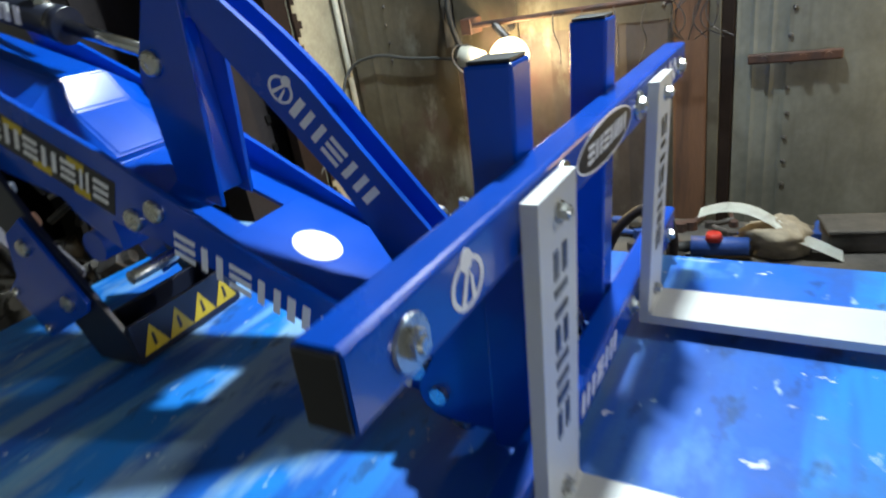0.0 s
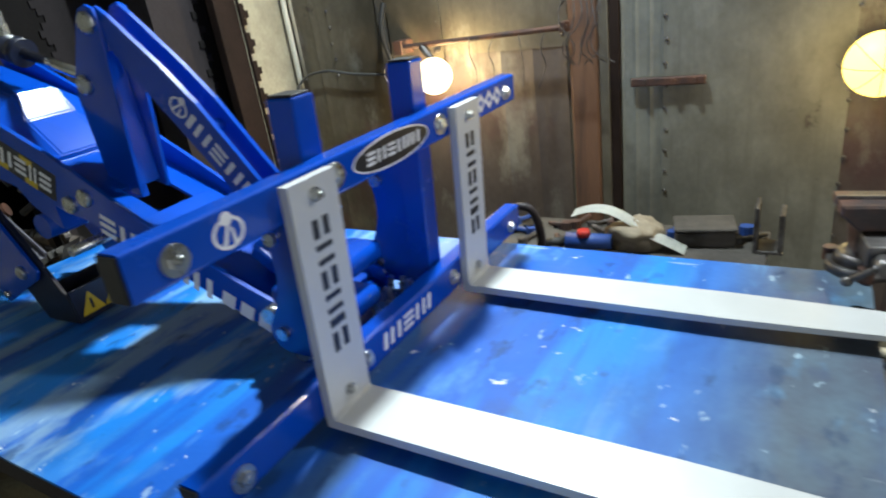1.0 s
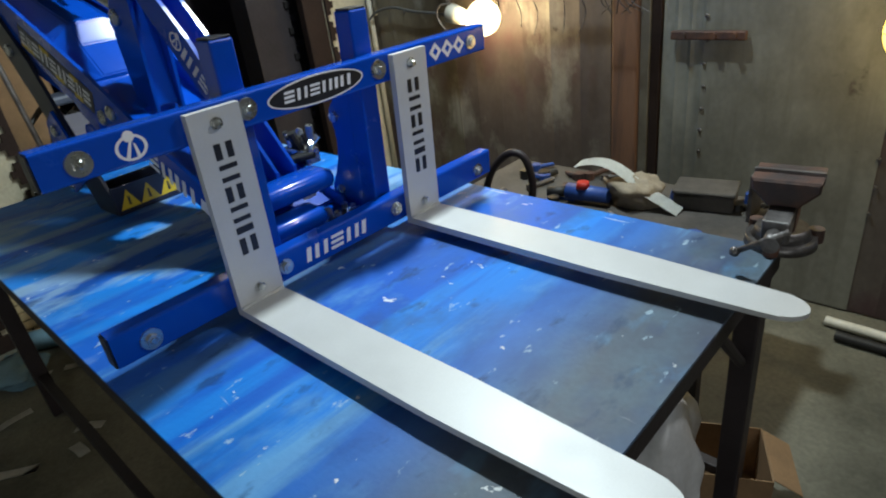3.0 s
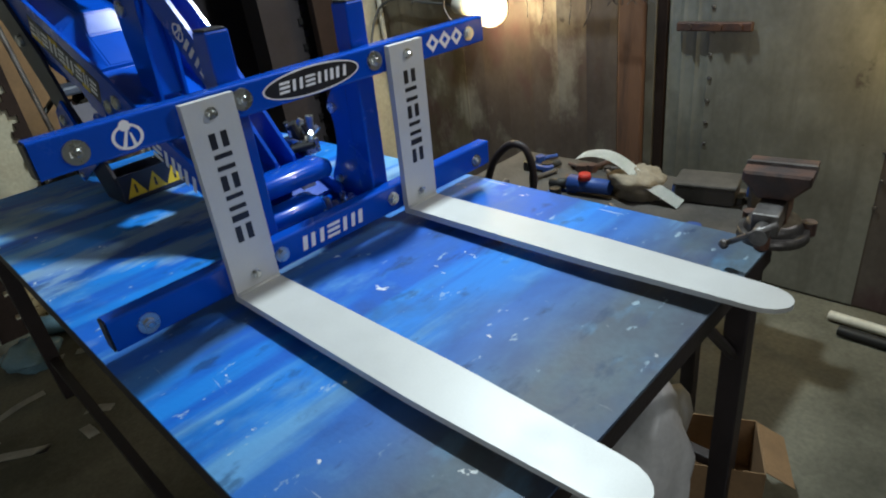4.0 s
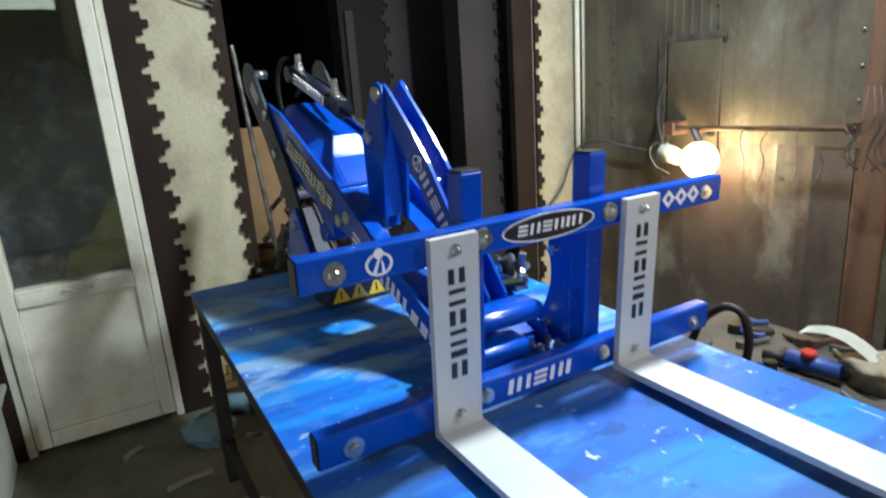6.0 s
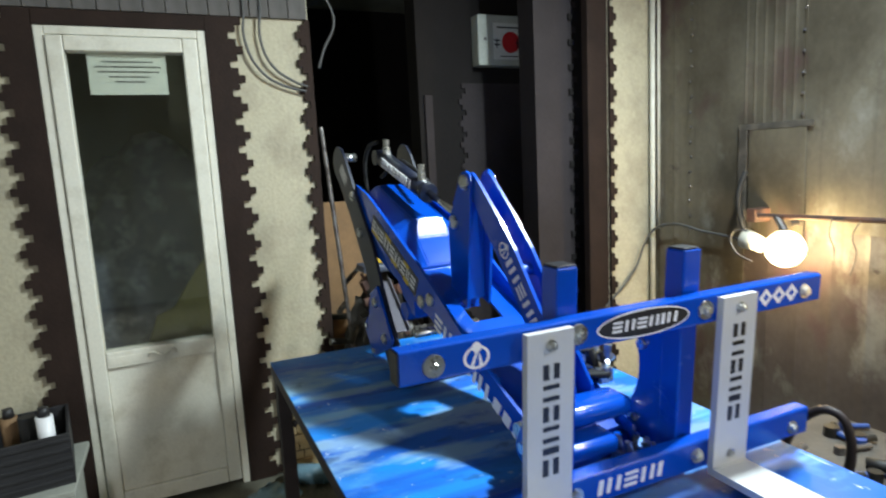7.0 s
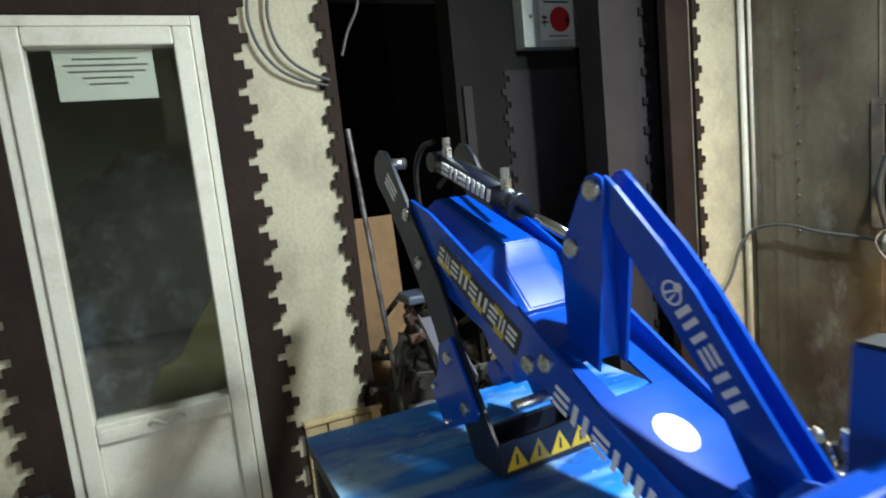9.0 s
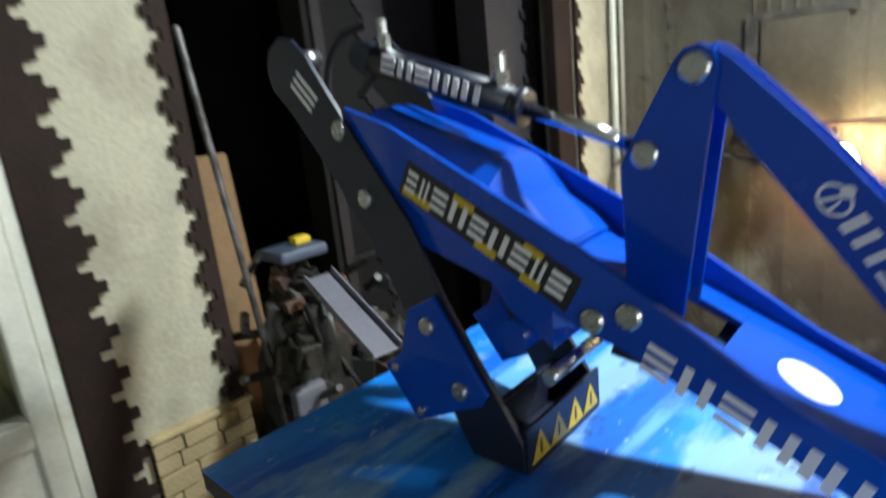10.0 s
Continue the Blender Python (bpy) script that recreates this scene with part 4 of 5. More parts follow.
part("red_disc", plate(oval(0.045, 0.135, 0.062, 0.062), "x", 0.0916, 0.0005), RED, sign, "red disc")
bm = bmesh.new()
for a, b, c, d in ((-0.068, 0.115, -0.03, 0.125), (-0.055, 0.10, -0.047, 0.155), (-0.068, 0.14, -0.03, 0.148), (0.085, 0.10, 0.094, 0.16), (0.075, 0.13, 0.105, 0.138), (-0.05, 0.215, 0.10, 0.224), (-0.03, 0.05, 0.09, 0.056)):
    box((0.0921, a, b), (0.0925, c, d), 0, bm)
part("print", bm, BLACKV, sign, "black bars of print")
part("lock", rod((0.0902, -0.13, 0.15), (0.096, -0.13, 0.15), 0.010), IRON, fuse)
ply = thing("plywood_sheet", "brown plywood sheet leaning in the passage", "plywood", pose(-2.42, 0.16, FLOOR, 0, -5, 0))
part("sheet", box((-0.006, -0.05, 0), (0.006, 0.26, 1.33), 0.002), CARD, ply)
pole = thing("steel_pole", "thin steel pole leaning on the plaster corner", "pole", pose(-1.98, 0.22, FLOOR))
part("bar", rod((0, 0, 0), (-0.10, -0.10, 1.72), 0.011), IRON, pole)

ENGINE = mat("greasy_machine_parts", (0.050, 0.044, 0.037), 0.42, metal=0.3, second=(0.010, 0.010, 0.010), amount=0.5, scale=9, fine=70, bump=0.4)
GREYPLASTIC = mat("pale_grey_plastic", (0.16, 0.155, 0.19), 0.5, vary=0.2, scale=8, fine=80, bump=0.1)


def build_scrap():
    """Greasy machine parts piled in the passage: housings, a wheel, hoses, brackets."""
    s = thing("machine_scrap", "greasy pile of machine parts behind the bench", "scrap", pose(-2.08, 0.37, FLOOR))
    part("housing", lump(0.19, (0.8, 1.0, 2.7), 5.0, 0.45, 5.0), ENGINE, s, "", True)
    part("housing", lump(0.17, (0.9, 1.1, 1.7), 11.0, 0.45, 5.0), ENGINE, s, "", True).location = (0.12, 0.24, 0.0)
    top = part("bracket", lump(0.10, (1.0, 0.8, 1.0), 15.0, 0.45, 5.0), ENGINE, s, "", True)
    top.location = (0.0, -0.02, 0.78)
    r = random.Random(3)
    for k in range(30):
        a = Vector((r.uniform(-0.10, 0.22), r.uniform(-0.20, 0.24), r.uniform(0.40, 1.0)))
        b = a + Vector((r.uniform(-0.12, 0.12), r.uniform(-0.12, 0.12), r.uniform(-0.10, 0.10)))
        part("lever", rod(a, b, r.uniform(0.006, 0.022), seg=8), ENGINE, s)
    for k in range(24):
        a, h = (r.uniform(0.02, 0.24), r.uniform(-0.22, 0.28), r.uniform(0.30, 0.98)), [r.uniform(0.012, 0.05) for _ in range(3)]
        bm = box([-q for q in h], h, 0.004)
        rod((0, 0, h[2] - 0.002), (0, 0, h[2] + 0.03), h[0] * 0.6, seg=10, bm=bm)
        bm.transform(pose(*a, r.uniform(0, 90), r.uniform(0, 90), r.uniform(0, 90)))
        part("casting", bm, r.choice((ENGINE, IRON, RUBBER, RUST)), s)
    bm = box((0.10, -0.17, 0.42), (0.15, -0.05, 0.58), 0.012)
    part("cover", bm, GREYPLASTIC, s, "pale grey cover")
    bm = box((-0.02, -0.12, 0.99), (0.12, 0.06, 1.03), 0.012)
    part("seat_pad", bm, mat("slate_blue_pad", (0.07, 0.09, 0.14), 0.5), s, "slate blue pad")
    bm = box((0.03, -0.03, 1.0305), (0.07, 0.03, 1.055), 0.005)
    part("cap", bm, YELLOW, s, "yellow cap")
    for k in range(5):
        wire("hose", [(r.uniform(-0.05, 0.15), r.uniform(-0.18, 0.2), r.uniform(0.3, 0.9)) for _ in range(5)], 0.010, RUBBER, s)
    return s


build_scrap()
gut = thing("channel_offcut", "bent pale metal channel lying in the scrap", "metal offcut")
way = Vector((-0.53, 0.05, 0.27))
gut.matrix_world = Matrix.Translation((-1.50, 0.25, 0.945)) @ way.to_track_quat("Z", "Y").to_matrix().to_4x4()
bm = box((-0.05, 0, 0.0), (0.05, 0.006, 0.36), 0.002)
box((-0.05, 0.0065, 0.0), (-0.044, 0.025, 0.36), 0.001, bm)
box((0.044, 0.0065, 0.0), (0.05, 0.025, 0.36), 0.001, bm)
part("channel", bm, GREYPLASTIC, gut)

# ---- sheet wall dressing ----
def sheet(x0, x1, z0, z1, material, name="sheet", depth=0.006, label="weathered zinc sheet", ribs=0):
    """One sheet of the wall cladding; ribs: how many rounded ribs run up it."""
    bm = bmesh.new()
    n = max(1, ribs * 8)
    y = SY - depth
    grid = []
    for back in (False, True):
        for row in (z0, z1):
            line = []
            for k in range(n + 1):
                f = k / n
                o = 0.003 * max(0.0, math.cos(2 * math.pi * f * ribs)) ** 3 if ribs else 0.0
                line.append(bm.verts.new((x0 + (x1 - x0) * f, y + 0.0025 if back else y - o, row)))
            grid.append(line)
    a, b, c, d = grid
    for k in range(n):
        for p, q in ((a, b), (d, c), (b, d), (c, a)):
            bm.faces.new((p[k], p[k + 1], q[k + 1], q[k]))
    for k in (0, n):
        bm.faces.new((a[k], b[k], d[k], c[k]))
    return part(name, bm, material, cladding, label)


SMEAR = mat("tarred_strip", (0.11, 0.098, 0.082), 0.6, second=(0.05, 0.045, 0.04), scale=14, bump=0.3)
cladding = thing("sheet_cladding", "riveted weathered sheet metal cladding with rust stains", "cladding", pose(0, 0, 0), kind="structure")
for x0, x1, z0, z1, m, rb, dp in ((-1.64, -1.43, 0.15, 3.0, SHEET, 2, 0.005), (-1.435, -1.10, 0.15, 3.0, SHEET, 0, 0.008), (-1.105, -0.82, 1.70, 3.0, SHEET, 6, 0.012), (-0.83, -0.23, 1.30, 3.0, SHEET, 0, 0.009),
                                  (-1.12, -0.24, 0.15, 1.70, RUSTSHEET, 6, 0.004), (-0.02, 0.14, 0.15, 3.0, PALESHEET, 3, 0.005), (0.135, 0.74, 0.15, 3.0, PALESHEET, 0, 0.009), (0.735, 1.02, 0.15, 3.0, RUSTSHEET, 3, 0.004), (1.01, 2.6, 0.15, 3.0, PALESHEET, 0, 0.008)):
    sheet(x0, x1, z0, z1, m, depth=dp, ribs=rb)
patch = part("patch_sheet", box((-1.075, SY - 0.022, 1.20), (-0.80, SY - 0.014, 1.735), 0.002), SHEET, cladding, "small patch of stained sheet")
part("tar_strip", box((-1.13, SY - 0.0225, 1.737), (-0.77, SY - 0.0165, 1.765), 0.002), SMEAR, cladding, "tar strip over the patch")
part("tar_strip", box((-1.13, SY - 0.0225, 1.28), (-1.085, SY - 0.0165, 1.7365), 0.002), SMEAR, cladding)
rivet = mesh("rivet", ball((0, 0, 0), 0.008, u=8, v=5, scale=(1, 0.6, 1)), IRON)
for x, z0, z1, dz, dp in ((-1.425, 1.25, 2.6, 0.075, 0.012), (-0.825, 1.45, 2.6, 0.085, 0.018), (0.145, 0.70, 2.3, 0.085, 0.013), (0.745, 0.55, 2.2, 0.10, 0.013), (-0.25, 1.35, 2.5, 0.12, 0.012)):
    z = z0
    while z < z1:
        rv = new("rivet", rivet)
        rv.parent = cladding
        rv.location = (x + 0.004 * math.sin(z * 40), SY - dp, z)
        z += dz
WOOD = mat("rust_brown_timber", (0.17, 0.085, 0.05), 0.7, second=(0.05, 0.03, 0.028), amount=0.45, scale=5, fine=70, bump=0.5, stretch=(3, 3, 0.3))
tagged(part("trim", box((-0.215, SY - 0.055, FLOOR), (-0.105, SY - 0.001, CEIL), 0.010), WOOD), "rust brown timber post against the sheet wall", "post", kind="structure")
tagged(part("trim", box((-0.1045, SY - 0.03, FLOOR), (-0.065, SY - 0.001, CEIL), 0.004), SHEET), "grey edge strip beside the post", "trim", kind="structure")
tagged(part("trim", box((-0.0645, SY - 0.022, FLOOR), (-0.025, SY - 0.001, CEIL), 0.004), BROWN), "black joint strip beside the post", "trim", kind="structure")
pipe = thing("white_pipe", "white plastic pipe with cables in the corner", "pipe", pose(-1.655, SY - 0.04, FLOOR))
part("tube", rod((0, 0, 0), (-0.01, 0, CEIL - FLOOR), 0.014, seg=14), PVC, pipe, "", True)
part("cable", rod((0.028, 0.012, 1.1), (0.022, 0.012, CEIL - FLOOR), 0.008, seg=10), PVC, pipe, "", True)
cab = thing("wall_cable", "grey cable looping along the sheet wall to the lamp", "cable", pose(0, 0, 1.2))
wire("wire", [(-1.70, 1.50, -0.40), (-1.66, 1.70, -0.18), (-1.63, 1.80, 0.03), (-1.52, 1.82, 0.075), (-1.30, 1.82, 0.055), (-1.12, 1.82, 0.04), (-1.05, 1.80, 0.03)], 0.007, CABLE, cab)
rail = thing("iron_rail", "rusty iron rail with bent wires along the sheet wall", "rail", pose(0, SY - 0.10, 1.36))
part("bar", rod((-0.98, 0, 0), (-0.20, 0, 0.02), 0.011, seg=10), RUST, rail)
part("bracket", box((-1.0, -0.02, -0.03), (-0.955, 0.10, 0.03), 0.004), RUST, rail)
part("bracket", box((-0.23, -0.02, 0.0), (-0.205, 0.045, 0.04), 0.004), RUST, rail)
part("clamp", rod((-0.86, 0, -0.005), (-0.80, -0.03, -0.06), 0.016, seg=8), IRON, rail)
rng = random.Random(12)
for k in range(4):
    x = -0.62 + 0.11 * k
    wire("bent_wire", [(x, -0.012, 0.01), (x + rng.uniform(-0.02, 0.03), -0.03, -0.05), (x + rng.uniform(-0.04, 0.05), -0.02, -0.11), (x + rng.uniform(-0.05, 0.06), -0.03, -0.16 - 0.05 * rng.random())], 0.0025, IRON, rail)
for k in range(8):
    x = -0.19 + 0.02 * k
    wire("bent_wire", [(x, -0.02, 0.16), (x + rng.uniform(-0.03, 0.03), -0.05, 0.05), (x + rng.uniform(-0.06, 0.05), -0.05, -0.06), (x + rng.uniform(-0.03, 0.05), -0.03, -0.12)], 0.0022, IRON, rail)
hinge = thing("rusty_bar", "short rusty iron bar bolted to the sheet wall", "iron bar", pose(0.16, SY - 0.03, 1.145))
part("bar", box((-0.14, -0.012, -0.016), (0.13, 0.012, 0.016), 0.005), RUST, hinge)
for x in (-0.09, 0.02, 0.09):
    part("bolt_head", rod((x, -0.013, 0), (x, -0.024, 0), 0.012, seg=6), RUST, hinge)

# ---- lamps ----
la = thing("wall_bulb_lamp", "bare lit bulb on a white holder against the wall", "lamp", pose(BULB_A[0], BULB_A[1], BULB_A[2]))
part("bulb", ball((0, 0, 0), 0.078, u=24, v=16), BULBGLASS, la, "glowing warm bulb", True).visible_shadow = False
bm = rod((-0.125, 0.02, 0.0), (-0.215, 0.03, 0.02), 0.034, 0.046, 20)
part("holder", bm, PVC, la, "white plastic lamp holder", True)
wire("flex", [(-0.215, 0.02, 0.05), (-0.24, 0.02, 0.13), (-0.25, 0.02, 0.22), (-0.24, 0.05, 0.32)], 0.013, RUBBER, la, "black rubber flex")
wire("guard", [(-0.10, -0.07, -0.06), (-0.17, -0.09, -0.02), (-0.20, -0.07, 0.06), (-0.14, -0.05, 0.07)], 0.004, IRON, la)
part("arm", rod((-0.02, 0.05, 0.10), (-0.02, 0.10, 0.10), 0.012), IRON, la)
lb = thing("caged_lamp", "amber caged bulkhead lamp on the sheet wall", "lamp", pose(BULB_B[0], BULB_B[1], BULB_B[2]))
part("globe", ball((0, 0, 0), 0.098, u=24, v=16), BULBYELLOW, lb, "glowing amber globe", True).visible_shadow = False
part("base", rod((0, 0.085, 0), (0, 0.15, 0), 0.075, seg=24), IRON, lb)
for k in range(4):
    a = math.pi * k / 4
    wire("cage_wire", [(0.112 * math.cos(a) * c, 0.05 - 0.165 * s, 0.112 * math.sin(a) * c) for c, s in ((1, 0), (0.9, 0.5), (0.5, 0.9), (0, 1), (-0.5, 0.9), (-0.9, 0.5), (-1, 0))], 0.0011, IRON, lb)

# ---- curtain at the far end ----
CLOTH = mat("dark_brown_curtain", (0.075, 0.066, 0.048), 0.9, vary=0.4, scale=4, fine=90, bump=0.3, stretch=(2, 2, 0.4))


def curtain(x0, x1, y, z0, z1, folds, material, label):
    bm = bmesh.new()
    n = folds * 10
    cols = []
    for row in range(9):
        f = row / 8
        cols.append([bm.verts.new((x0 + (x1 - x0) * k / n, y + 0.03 * math.sin(2 * math.pi * k / 10 + 0.8 * math.sin(3 * f)) * (0.7 + 0.5 * f), z0 + (z1 - z0) * f)) for k in range(n + 1)])
    for a, b in zip(cols, cols[1:]):
        for k in range(n):
            bm.faces.new((a[k], a[k + 1], b[k + 1], b[k]))
    t = thing("curtain", label, "curtain", pose(0, 0, 0))
    part("cloth", bm, material, t, "", True)


curtain(1.06, 2.4, 1.70, FLOOR + 0.01, 2.6, 7, CLOTH, "dark brown welding curtain hanging by the sheet wall")

# ---- side shelf behind the bench ----
shelf = thing("side_shelf", "low dusty shelf behind the bench", "shelf", pose(0.15, 1.40, FLOOR))
SHELFM = mat("dusty_shelf_board", (0.085, 0.075, 0.066), 0.8, second=(0.035, 0.031, 0.028), amount=0.45, scale=5, fine=80, bump=0.3)
SZ = 0.70 - FLOOR
part("top", box((-0.62, -0.46, SZ - 0.025), (0.40, 0.10, SZ), 0.004), SHELFM, shelf)
for x in (-0.58, 0.36):
    for y in (-0.42, 0.06):
        part("leg", box((x - 0.02, y - 0.02, 0), (x + 0.02, y + 0.02, SZ - 0.0255), 0.003), LEGS, shelf)
SZW = 0.70

BLUEP = mat("blue_plastic", (0.02, 0.07, 0.30), 0.5, vary=0.2)
BEIGE = mat("beige_rag", (0.36, 0.30, 0.22), 0.85, vary=0.35, scale=14, bump=0.5)
tool = thing("angle_tool", "red and blue hand tool on the shelf", "power tool", pose(0.02, 1.22, SZW) @ Matrix.Scale(0.75, 4))
bm = rod((-0.10, 0, 0.045), (0.10, 0.02, 0.05), 0.040, 0.034, 20)
part("body", bm, BLUEP, tool, "blue body", True)
part("head", rod((-0.02, 0, 0.078), (-0.02, 0.0, 0.105), 0.032, 0.026, 20), REDP, tool, "red cap", True)
part("handle", rod((-0.10, 0, 0.045), (-0.19, -0.03, 0.035), 0.022, 0.026, 14), RUBBER, tool, "", True)
st = thing("plastic_strip", "bent white plastic strip lying over the tools", "plastic strip", pose(0.02, 1.24, SZW))
bm = bmesh.new()
rows = []
for k in range(15):
    f = k / 14
    x, zz, yy = -0.06 + 0.36 * f, 0.118 + 0.035 * math.sin(math.pi * min(1, f * 1.5)) - 0.115 * f ** 1.6, 0.02 + 0.02 * f
    rows.append([bm.verts.new((x, yy - 0.028, zz)), bm.verts.new((x, yy + 0.028, zz + 0.008))])
for a, b in zip(rows, rows[1:]):
    bm.faces.new((a[0], a[1], b[1], b[0]))
bmesh.ops.solidify(bm, geom=list(bm.faces), thickness=0.006)
part("strip", bm, PAPER, st, "", True)
rag = thing("rag_bundle", "beige crumpled rag on the shelf", "rag", pose(0.15, 1.30, SZW))
part("cloth", lump(0.075, (1.2, 0.9, 0.8), 21.0, 0.5), BEIGE, rag, "", True)
crate = thing("grey_box", "dusty grey box on the shelf", "box", pose(0.36, 1.38, SZW, 0, 0, 12))
part("body", box((-0.09, -0.06, 0), (0.09, 0.06, 0.055), 0.008), SHELFM, crate)
part("lid", box((-0.095, -0.065, 0.0555), (0.095, 0.065, 0.068), 0.006), SHELFM, crate)
tin = thing("steel_bracket", "grey steel bracket standing on the shelf", "bracket", pose(0.52, 1.36, SZW))
bm = box((-0.012, -0.05, 0), (0.0, 0.05, 0.15), 0.003)
box((0.0005, -0.05, 0), (0.07, 0.05, 0.010), 0.002, bm)
box((0.055, -0.05, 0.0105), (0.07, 0.05, 0.13), 0.003, bm)
part("body", bm, IRON, tin)
rng = random.Random(31)
for k in range(34):
    x, y, r = rng.uniform(-0.34, 0.50), rng.uniform(0.98, 1.46), rng.uniform(0.012, 0.028)
    o = thing("small_part", "small oily machine part on the shelf", "machine part", pose(x, y, SZW, 0, 0, rng.uniform(0, 180)), "small parts on the shelf")
    bm = rod((0, 0, 0), (0, 0, r * 1.3), r, r * 0.9, 10)
    rod((0, 0, r * 0.6), (rng.uniform(0.04, 0.11), 0, r * 0.7), r * 0.45, seg=8, bm=bm)
    part("casting", bm, rng.choice((IRON, RUST, BLUEP, ENGINE)), o)
hoop = thing("bent_tube", "dark bent steel tube standing behind the bench", "bent tube", pose(-0.14, 0.98, SZW))
wire("tube", [(-0.12, 0.02, 0.0), (-0.10, 0.02, 0.09), (-0.04, 0.03, 0.20), (0.03, 0.04, 0.23), (0.06, 0.05, 0.19), (0.06, 0.05, 0.0)], 0.013, LEGS, hoop)

# ---- vise ----
def build_vise():
    v = thing("bench_vise", "rusty iron bench vise bolted on the bench corner", "vise", pose(0.738, 0.762, TABLE, 0, 0, 8) @ Matrix.Scale(0.9, 4))
    base = part("base", rod((0, 0, 0.0), (0, 0, 0.022), 0.075, 0.072, 32), IRON, v, "", True)
    part("turntable", rod((0, 0, 0.0225), (0, 0, 0.045), 0.062, 0.052, 32), IRON, v, "", True)
    for k in range(3):
        a = 2.1 * k + 0.4
        part("base_lug", rod((0.072 * math.cos(a), 0.072 * math.sin(a), 0.002), (0.072 * math.cos(a), 0.072 * math.sin(a), 0.034), 0.016, seg=12), RUST, base)
    part("body", plate([(-0.040, 0.046), (0.050, 0.046), (0.058, 0.10), (0.040, 0.125), (-0.045, 0.125), (-0.045, 0.085)], "x", -0.028, 0.056, 0.006), RUST, v, "rusty casting")
    part("slide", box((-0.026, -0.135, 0.062), (0.026, -0.042, 0.112), 0.004), IRON, v, "worn steel slide")
    part("front_jaw", plate([(-0.030, 0.113), (0.030, 0.113), (0.066, 0.150), (0.066, 0.172), (-0.066, 0.172), (-0.066, 0.150)], "y", -0.060, 0.050, 0.005), RUST, v, "rusty jaw")
    part("rear_jaw", plate([(-0.032, 0.1255), (0.032, 0.1255), (0.066, 0.150), (0.066, 0.172), (-0.066, 0.172), (-0.066, 0.150)], "y", 0.002, 0.045, 0.005), RUST, v, "rusty jaw")
    part("jaw_plate", box((-0.068, -0.0095, 0.150), (0.068, -0.0005, 0.178), 0.001), IRON, v)
    part("screw", rod((0, -0.136, 0.082), (0, -0.185, 0.082), 0.017, seg=16), IRON, v, "", True)
    h = part("handle", rod((-0.065, -0.172, 0.050), (0.03, -0.172, 0.112), 0.0065, seg=10), IRON, v, "", True)
    part("knob", ball((-0.065, -0.172, 0.050), 0.011, u=10, v=8), IRON, h, "", True)
    return v


build_vise()

# ---- under and round the bench ----
BAG = mat("white_plastic_bag", (0.66, 0.66, 0.68), 0.35, vary=0.2, scale=12, fine=60, bump=0.3)
bag = thing("plastic_bag", "crumpled white plastic bag with blue print under the bench", "plastic bag", pose(0.545, 0.56, FLOOR))
part("bag", lump(0.15, (0.9, 1.0, 1.9), 40.0, 0.45), BAG, bag, "", True)
carton = thing("cardboard_box", "open brown cardboard box on the floor under the bench", "cardboard box", pose(0.67, 0.77, FLOOR, 0, 0, 26) @ Matrix.Scale(0.66, 4))
for lo, hi in (((-0.17, -0.14, 0), (-0.165, 0.14, 0.26)), ((0.165, -0.14, 0), (0.17, 0.14, 0.26)), ((-0.1645, -0.14, 0), (0.1645, -0.135, 0.26)), ((-0.1645, 0.135, 0), (0.1645, 0.14, 0.26)), ((-0.1645, -0.1345, 0), (0.1645, 0.1345, 0.005))):
    part("side", box(lo, hi, 0.001), CARD, carton)
flap = part("flap", box((0.0, -0.13, 0.0), (0.12, 0.13, 0.004), 0.001), CARD, carton)
flap.matrix_local = pose(0.170, 0, 0.258, 0, 32, 0)
FOIL = mat("grey_foil_scrap", (0.34, 0.35, 0.36), 0.3, metal=0.3, second=(0.12, 0.13, 0.14), scale=18, bump=0.6)
rng = random.Random(17)
for k in range(9):
    r = rng.uniform(0.03, 0.07)
    o = thing("foil_scrap", "crumpled grey film scrap on the floor", "scrap", pose(rng.uniform(0.45, 0.95), rng.uniform(0.30, 0.75), FLOOR, 0, 0, rng.uniform(0, 360)), "film scraps under the bench")
    part("film", lump(r, (1.2, 1.0, 0.6), 50 + k, 0.6, sub=3), FOIL if k % 3 else BAG, o, "", True)
TAPE = mat("dirty_white_strip", (0.80, 0.78, 0.72), 0.8, vary=0.35, scale=14, fine=90, bump=0.2)
for x, y, a, l in ((-1.755, -0.305, 154, 0.21), (-1.66, -0.10, 156, 0.14), (-1.488, -0.432, 190, 0.18), (-1.21, -0.54, 147, 0.27), (-1.40, -0.61, 110, 0.15), (-1.375, -0.585, 116, 0.14), (-1.19, -0.68, 132, 0.18), (-1.42, -0.68, 160, 0.12), (-1.197, -0.233, 140, 0.10), (-1.10, -0.30, 95, 0.09), (-0.80, -0.55, 80, 0.14), (-1.85, -0.62, 40, 0.12)):
    o = thing("paper_strip", "dirty white paper strip lying on the floor", "paper strip", pose(x, y, FLOOR + 0.0005, 0, 0, a - 90), "paper strips on the floor")
    bm = bmesh.new()
    rows = []
    for k in range(7):
        f = k / 6 - 0.5
        zz = 0.004 + 0.004 * math.sin(5 * f + a)
        rows.append([bm.verts.new((l * f, -0.019, max(0.0015, zz))), bm.verts.new((l * f + 0.006, 0.019, max(0.0015, zz + 0.001)))])
    for p, q in zip(rows, rows[1:]):
        bm.faces.new((p[0], q[0], q[1], p[1]))
    bmesh.ops.solidify(bm, geom=list(bm.faces), thickness=0.0012)
    part("strip", bm, TAPE, o)
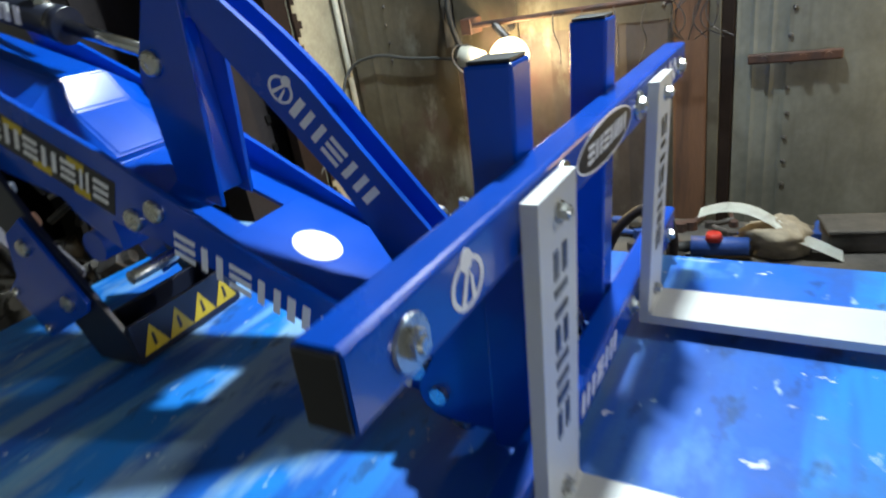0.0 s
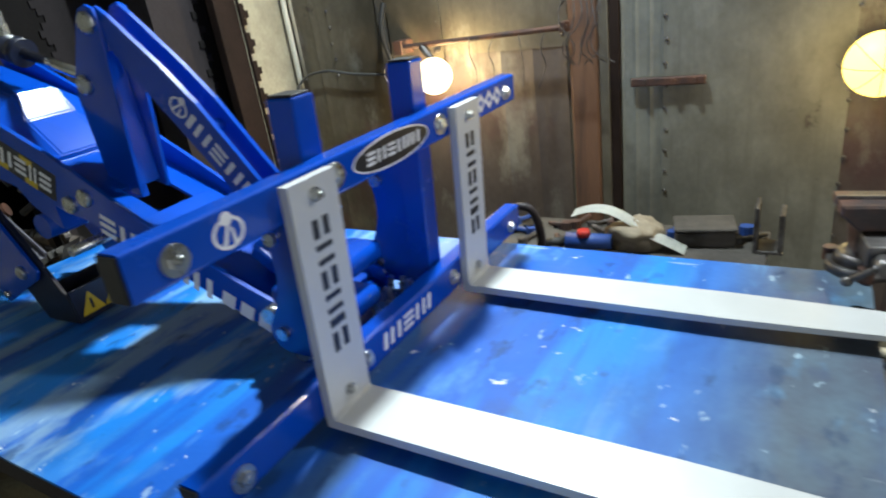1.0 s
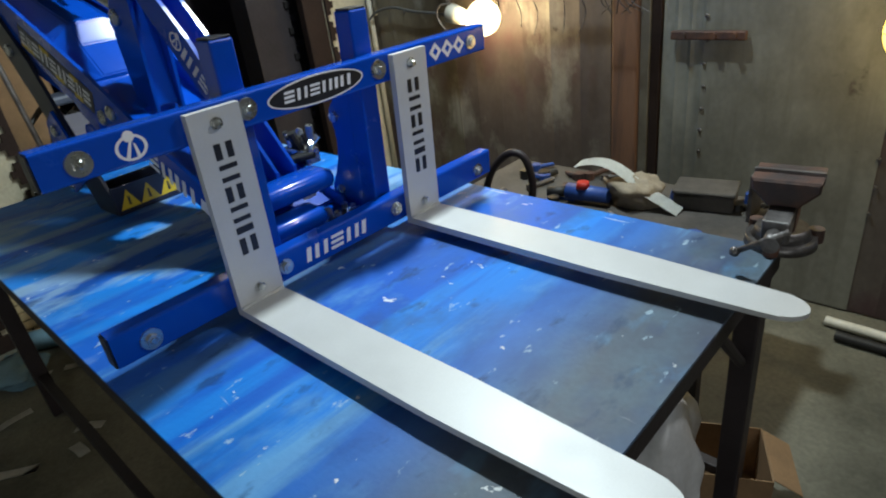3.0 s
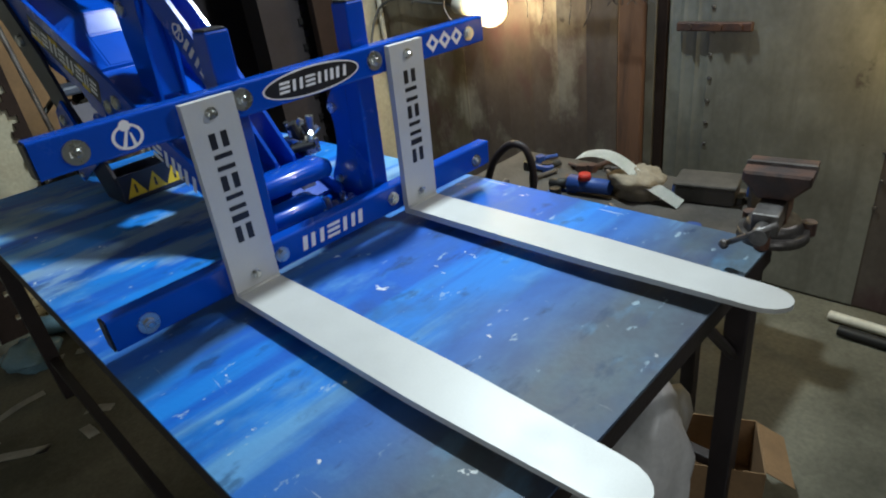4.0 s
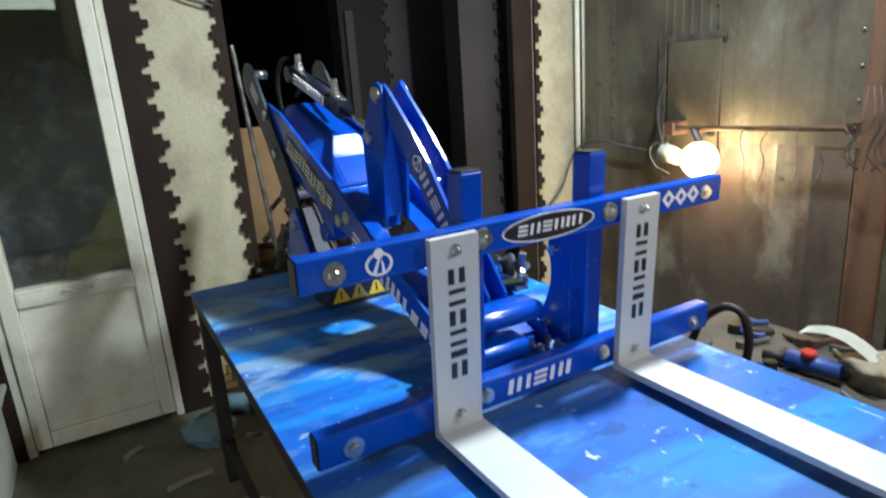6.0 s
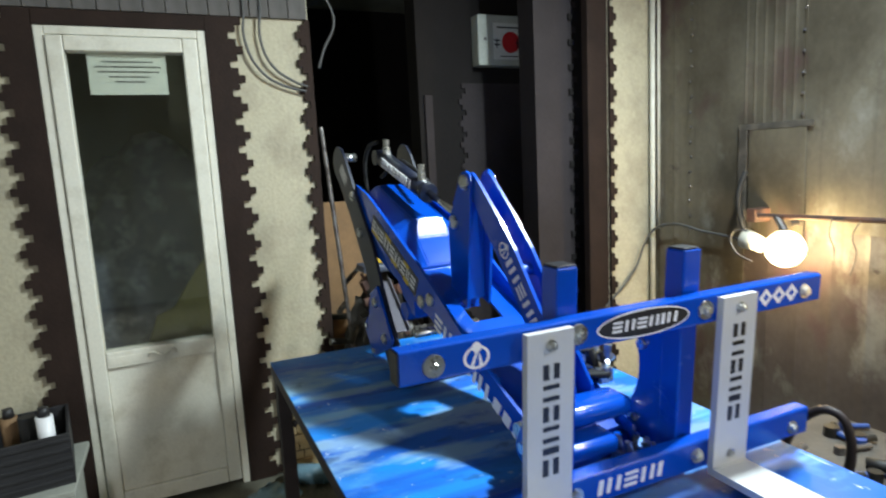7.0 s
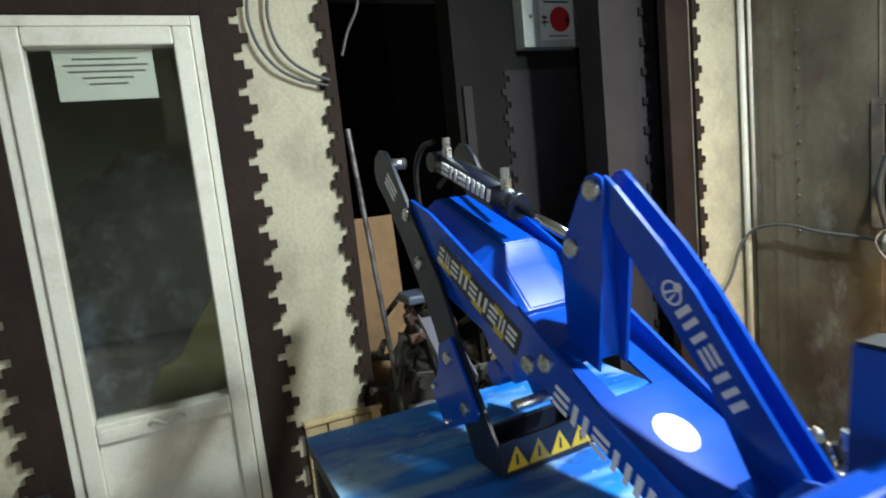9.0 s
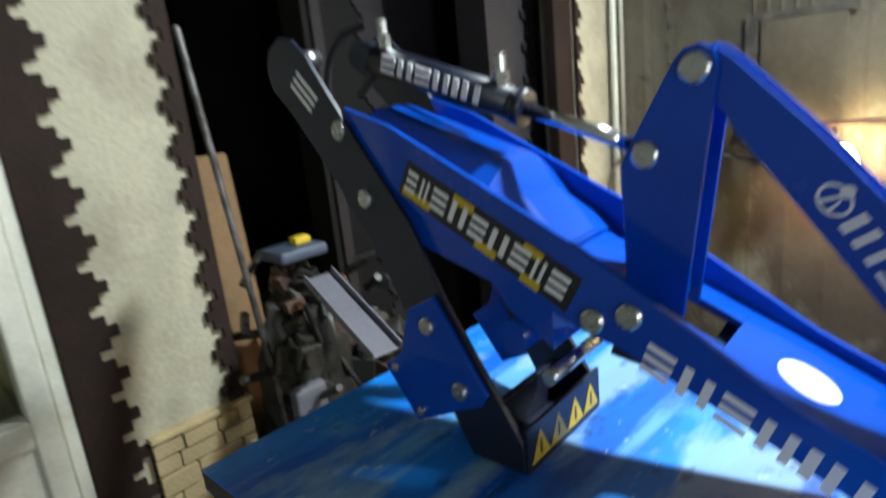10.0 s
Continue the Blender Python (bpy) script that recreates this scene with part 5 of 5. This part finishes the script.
bottle = thing("blue_bottle", "pale blue plastic bottle on the floor by the wall", "bottle", pose(-1.93, -0.12, FLOOR + 0.048, 0, 90, 60))
PET = mat("pale_blue_plastic", (0.16, 0.28, 0.36), 0.2, vary=0.2)
bm = rod((0, 0, -0.10), (0, 0, 0.10), 0.048, seg=20)
rod((0, 0, 0.1002), (0, 0, 0.15), 0.048, 0.018, 20, bm)
part("body", bm, PET, bottle, "", True)
part("cap", rod((0, 0, 0.1505), (0, 0, 0.172), 0.018, seg=16), STICKER, bottle)
basin = thing("blue_crumpled_film", "crumpled blue film by the bench leg", "plastic film", pose(-1.78, -0.30, FLOOR))
part("film", lump(0.09, (1.3, 1.2, 0.7), 61.0, 0.5), PET, basin, "", True)

# crate of oddments beside the door
CRATEM = mat("black_plastic_crate", (0.022, 0.022, 0.026), 0.5, vary=0.3, scale=10, fine=80, bump=0.2)
stand = thing("low_cabinet", "low grey cabinet beside the door", "cabinet", pose(-1.84, -1.36, FLOOR))
part("body", box((-0.22, -0.30, 0), (0.22, 0.30, 0.36), 0.006), CEILM, stand)
part("top", box((-0.235, -0.315, 0.3605), (0.235, 0.335, 0.385), 0.004), CEILM, stand)
cr = thing("plastic_crate", "black ribbed plastic crate full of oddments", "crate", pose(-1.82, -1.30, FLOOR + 0.3855, 0, 0, 8))
for lo, hi in (((-0.18, -0.25, 0), (-0.17, 0.25, 0.20)), ((0.17, -0.25, 0), (0.18, 0.25, 0.20)), ((-0.1695, -0.25, 0), (0.1695, -0.24, 0.20)), ((-0.1695, 0.24, 0), (0.1695, 0.25, 0.20)), ((-0.1695, -0.2395, 0), (0.1695, 0.2395, 0.008))):
    part("side", box(lo, hi, 0.002), CRATEM, cr)
for k in range(5):
    part("rib", box((0.1803, -0.25, 0.02 + 0.038 * k), (0.187, 0.25, 0.034 + 0.038 * k), 0.002), CRATEM, cr)
for k, (m, lab) in enumerate(((REDP, "red"), (PAPER, "white"), (IRON, "grey"), (CARD, "brown"), (RUBBER, "black"), (STICKER, "pale"))):
    o = thing("spray_can", f"{lab} can standing in the crate", "can", pose(-1.90 + 0.06 * (k % 3), -1.47 + 0.070 * k, FLOOR + 0.394), "cans in the crate")
    part("can", rod((0, 0, 0), (0, 0, 0.19 + 0.01 * k), 0.030, seg=16), m, o, "", True)
    part("cap", rod((0, 0, 0.1905 + 0.01 * k), (0, 0, 0.225 + 0.01 * k), 0.022, 0.018, 14), ORANGE if k == 1 else CRATEM, o, "", True) if k % 2 else None
hose = thing("floor_pipe", "black hose and pale pipe along the foot of the wall", "pipe", pose(0, 0, FLOOR))
wire("tube", [(0.70, 1.74, 0.02), (0.95, 1.72, 0.02), (1.3, 1.60, 0.02), (1.7, 1.55, 0.02)], 0.018, PVC, hose)
wire("tube", [(0.75, 1.66, 0.02), (1.0, 1.64, 0.02), (1.3, 1.50, 0.02), (1.8, 1.40, 0.02)], 0.018, RUBBER, hose)
sack = thing("dark_sack", "dark plum sack slumped on the floor", "sack", pose(1.62, 0.55, FLOOR))
part("cloth", lump(0.28, (1.2, 1.4, 0.7), 71.0, 0.4), mat("dark_plum_cloth", (0.035, 0.028, 0.036), 0.85, vary=0.4, bump=0.4), sack, "", True)
